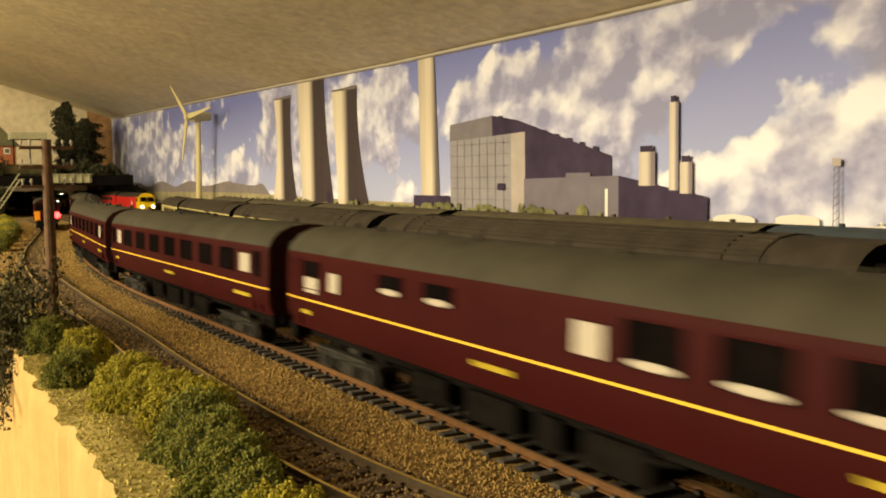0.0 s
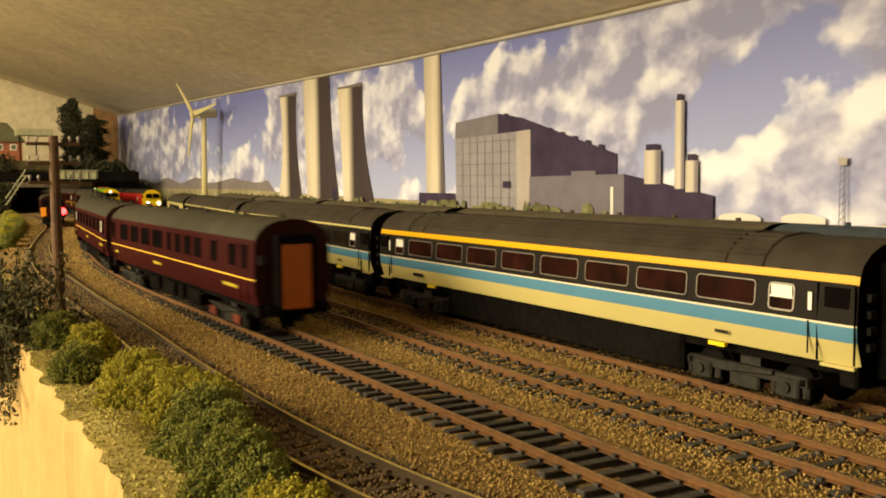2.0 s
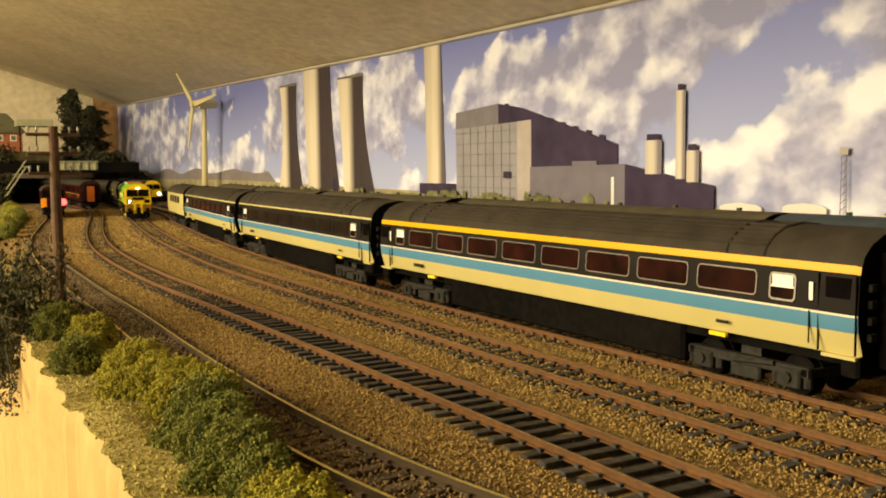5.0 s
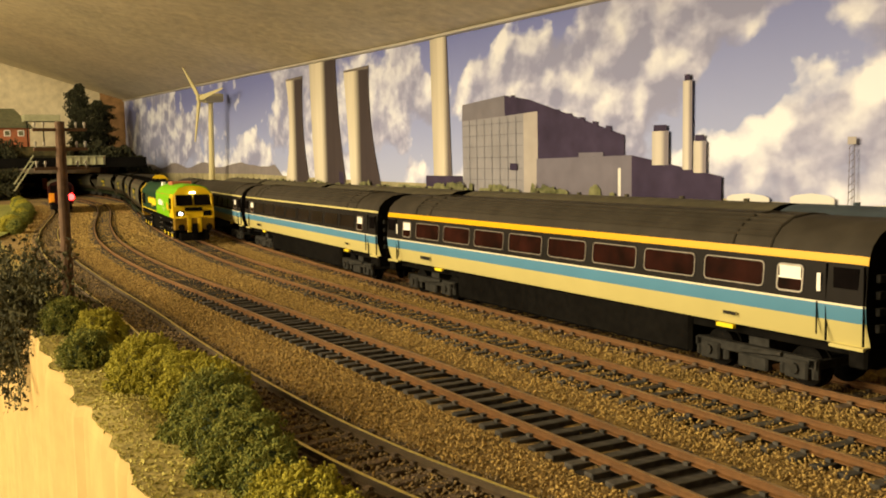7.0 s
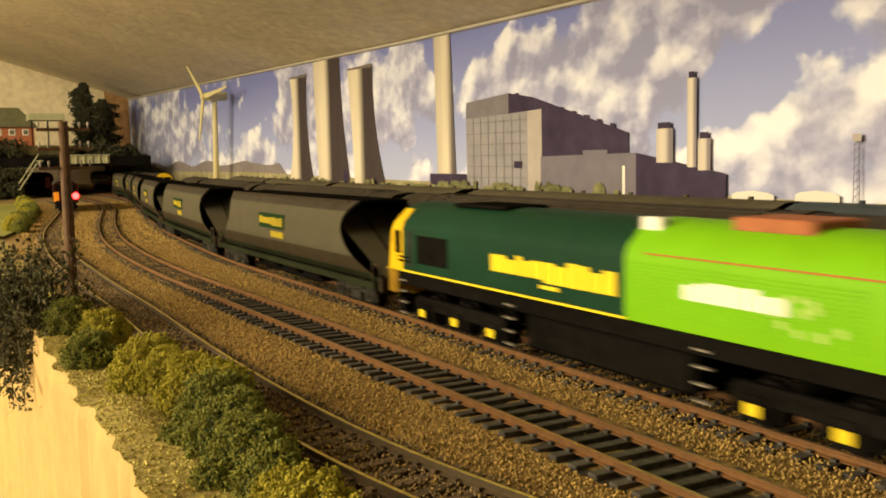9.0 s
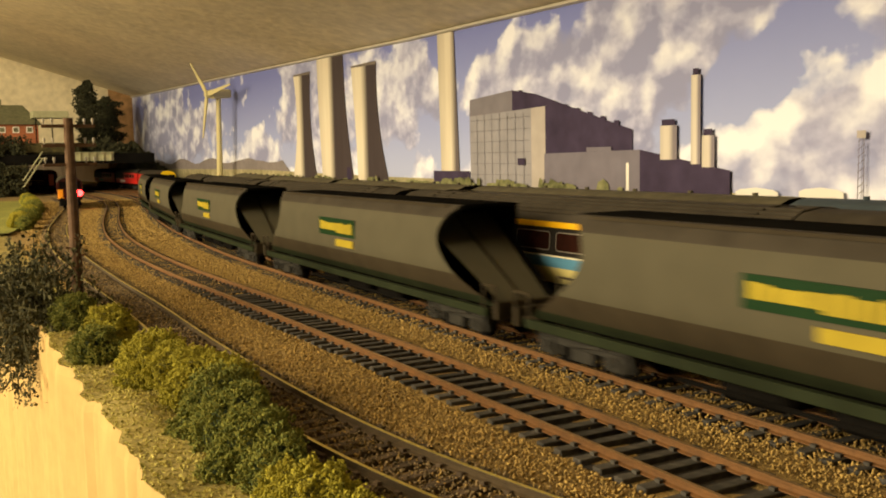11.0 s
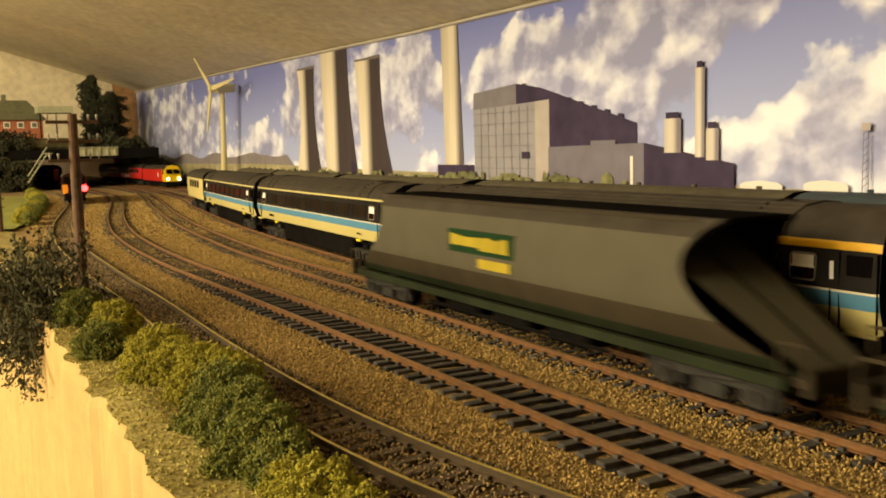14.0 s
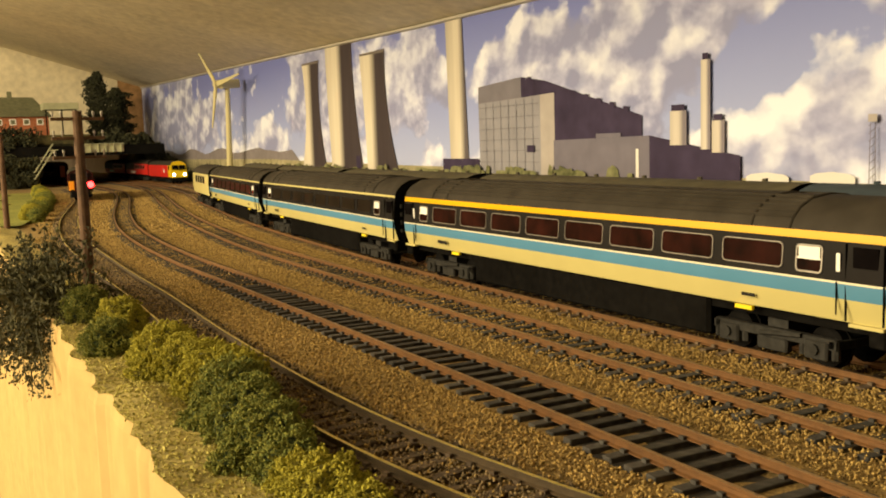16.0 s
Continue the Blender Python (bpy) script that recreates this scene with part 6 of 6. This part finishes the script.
    part("canopy_roof", Mesh().box(-0.03, 0.03, -0.042, 0.034, 0.058, 0.073, 0, 0.001), "cream_girder", sh)
    for y in (-0.036, -0.002, 0.028):
        part("post", Mesh().tube((0.022, y, 0), (0.022, y, 0.058), 0.0016, n=6), "under", sh)
    g2 = Mesh()
    rng = random.Random(5)
    for i in range(90):
        tufts(g2, (-2.125 + rng.uniform(-0.03, 0.02), rng.uniform(-0.24, -0.03), rng.uniform(0.01, 0.125)), (0.018, 0.02, 0.016), 60, 0.0034, rng, 0, 0.3)
    for i in range(80):
        tufts(g2, (-2.085 + rng.uniform(-0.015, 0.01), rng.uniform(-0.26, -0.045), rng.uniform(0.0, 0.065)), (0.014, 0.018, 0.014), 60, 0.0032, rng, 0, 0.3)
    for i in range(16):
        tufts(g2, (-2.135 + rng.uniform(-0.01, 0.01), rng.uniform(0.06, 0.21), rng.uniform(0.094, 0.112)), (0.016, 0.02, 0.014), 60, 0.0034, rng, 0, 0.3)
    tagged(new("terrace_growth", g2.data("terrace_growth", ["leaf_c"])), "dark bushes covering the terrace front", "bushes", kind="stuff")


def left_margin():
    """Grass mat, low bushes and fence beyond the siding."""
    g = Mesh()
    n = 16
    for i in range(n):
        x0, x1 = -1.75 + i * 0.055, -1.75 + (i + 1) * 0.055
        e = lambda x: np.interp(x, [-1.75, -1.4, -1.1, -0.87], [-0.055, -0.075, -0.118, -0.165])
        g.face([(x0, -0.19, 0.0), (x1, -0.19, 0.0), (x1, e(x1), -0.0005), (x0, e(x0), -0.0005)])
    solid("grass", g, "grass", "yellow-green grass mat beside the siding", "grass", kind="stuff")
    rng = random.Random(31)
    for i in range(9):
        x = -0.95 - 0.085 * i
        y = float(np.interp(x, [-1.75, -1.4, -1.1, -0.87, -0.7], [-0.075, -0.088, -0.125, -0.16, -0.175])) - 0.006 * rng.random()
        t = rng.random() < 0.45
        foam_bush(x, y, [(0, 0, 0.006, 0.013, 0 if t else 1), (0.015, 0.004, 0.005, 0.010, 1), (-0.014, -0.003, 0.004, 0.010, 0)], 50 + i, "mixed olive and dark green low bush", 0.0, 1300, 0.0009)


def foreground():
    foam_bush(-0.256, -0.184, [(0, 0, 0.006, 0.0115, 1), (-0.010, 0.002, 0.005, 0.009, 1)], 1, "dark green foam bush by the pole")
    foam_bush(-0.214, -0.177, [(0, 0, 0.007, 0.0105, 0), (0.010, -0.003, 0.003, 0.009, 0), (-0.006, 0.004, 0.004, 0.007, 0)], 2, "olive yellow foam bush")
    foam_bush(-0.192, -0.186, [(0, 0, 0.003, 0.0105, 1), (-0.011, -0.001, 0.001, 0.007, 1)], 3, "dark green foam bush")
    foam_bush(-0.150, -0.173, [(0, 0, 0.005, 0.0120, 0), (0.013, 0.002, 0.004, 0.0105, 0), (-0.011, -0.004, 0.003, 0.0085, 0), (0.004, -0.007, 0.000, 0.008, 0)], 4, "olive yellow foam bush")
    foam_bush(-0.107, -0.167, [(-0.010, 0, 0.005, 0.0110, 0), (0.006, 0.003, 0.006, 0.0105, 0), (0.000, -0.007, 0.003, 0.008, 0)], 5, "olive yellow foam bush")
    foam_bush(-0.082, -0.170, [(0, 0, 0.005, 0.0125, 1), (0.016, -0.002, 0.003, 0.0125, 1), (0.004, -0.009, 0.000, 0.008, 1)], 6, "dark green foam bush")
    foam_bush(-0.047, -0.172, [(0, 0, 0.003, 0.0115, 1), (0.013, 0.0, 0.001, 0.0100, 1), (0.002, -0.009, -0.001, 0.007, 1)], 7, "dark green foam bush")
    foam_bush(-0.012, -0.171, [(0, 0, 0.001, 0.0100, 0), (0.013, 0.002, 0.000, 0.009, 0), (-0.011, -0.002, 0.0, 0.008, 0)], 8, "olive yellow foam bush")
    verge_flecks()
    wiry_shrub(-0.30, -0.199, 0.002, 9)
    telegraph_pole(-0.343, -0.1715, 0.094, "dark wooden telegraph pole with cross arms and white insulators", m=pose(-0.343, -0.1715, -0.004, 0, 0, 0))
    telegraph_pole(-0.86, -0.178, 0.094, "plain wooden telegraph pole among the bushes", 0)


# ---- build ----
backdrop = setting()
print_pieces(backdrop)
board()
far_end()
left_margin()

first_coach = express_coach(True, "parked coach, yellow cantrail stripe, charcoal windows, blue and cream side")
first_coach.matrix_basis = stand("four", -0.1488, 0.21)
second_coach = express_coach(False, "parked coach, charcoal window band, blue and cream side")
second_coach.matrix_basis = stand("four", -0.1488 - 0.308, 0.21)
copy_thing(second_coach, stand("four", -0.1488 - 0.616, 0.21))
copy_thing(second_coach, stand("four", -0.1488 + 0.308, 0.21))
plain_coach("power_car", "short cream vehicle at the end of the parked coaches", "roof", "cream", 0.165, "parked express coaches").matrix_basis = stand("four", -1.018, 0.09)
tan = plain_coach("parked_coach", "parked coach with dusty tan roof behind", "roof_tan", "cream", 0.232)
tan.matrix_basis = stand("five", -0.205, 0.15)
for s in (-0.205 - 0.246, -0.205 - 0.492, -0.205 - 0.738):
    copy_thing(tan, stand("five", s, 0.15))
blue_van = plain_coach("parked_van", "parked coach with blue-grey roof behind", "roof_blue", "band", 0.24)
blue_van.matrix_basis = stand("five", 0.035, 0.16)
engine = red_locomotive()
RED = -1.86
engine.matrix_basis = stand("five", RED - 0.115, 0.14)
coach = red_coach()
coach.matrix_basis = stand("five", RED - 0.36, 0.16)
copy_thing(coach, stand("five", RED - 0.612, 0.16))
unit = stabled_unit()
unit.matrix_basis = stand("one", -1.47, 0.16)

tail = maroon_coach("brake", "maroon brake coach with orange gangway door at its end", True)
plain = maroon_coach("open", "maroon coach with gold line, dark windows and grey roof")
buffet = maroon_coach("buffet", "maroon buffet coach with white-clothed tables and grey roof")
MAROON = [tail, plain, buffet] + [copy_thing(plain, Matrix()) for _ in range(5)]
loco = diesel_locomotive("freight locomotive, lime green front half, dark green rear, yellow cabs")
wagon = hopper_wagon("weathered grey bogie coal hopper with green and yellow sign")
HOPPERS = [wagon] + [copy_thing(wagon, Matrix()) for _ in range(5)]

conifer(-2.40, 0.1396, 0.0862, 0.183, 0.030, 3, "tall dark green conifer beside the bridge")
conifer(-2.54, 0.2090, 0.0862, 0.152, 0.038, 4, "dark green conifer before the end wall")
wind_turbine()
foreground()
ballast()
all_tracks()


# ---- what moves ----
TAIL_END = [(0.0, 0.725), (5.5, -1.871), (6.0, -2.08), (6.5, -2.22), (7.0, -2.30), (7.5, -2.32)]
LOCO_FRONT = [(0.0, -2.38), (3.9, -1.43), (5.2, -1.13), (6.5, -0.805), (7.0, -0.655), (7.5, -0.470), (8.0, -0.262), (8.3, -0.153), (9.0, 0.080), (12.5, 1.258), (14.5, 1.918), (16.0, 2.41)]


def ease(rows, t):
    """Straight between rows."""
    return float(np.interp(t, [r[0] for r in rows], [r[1] for r in rows]))


def motions():
    times = [i * 0.25 for i in range(65)]
    for k, ob in enumerate(MAROON):
        walk(ob, [(t, stand("two", ease(TAIL_END, t) - 0.1435 - 0.307 * k, 0.195)) for t in times])
    walk(loco, [(t, stand("three", ease(LOCO_FRONT, t) - 0.1425, 0.176)) for t in times])
    for k, ob in enumerate(HOPPERS):
        walk(ob, [(t, stand("three", ease(LOCO_FRONT, t) - 0.284 - 0.010 - 0.142 - 0.288 * k, 0.206)) for t in times])


motions()
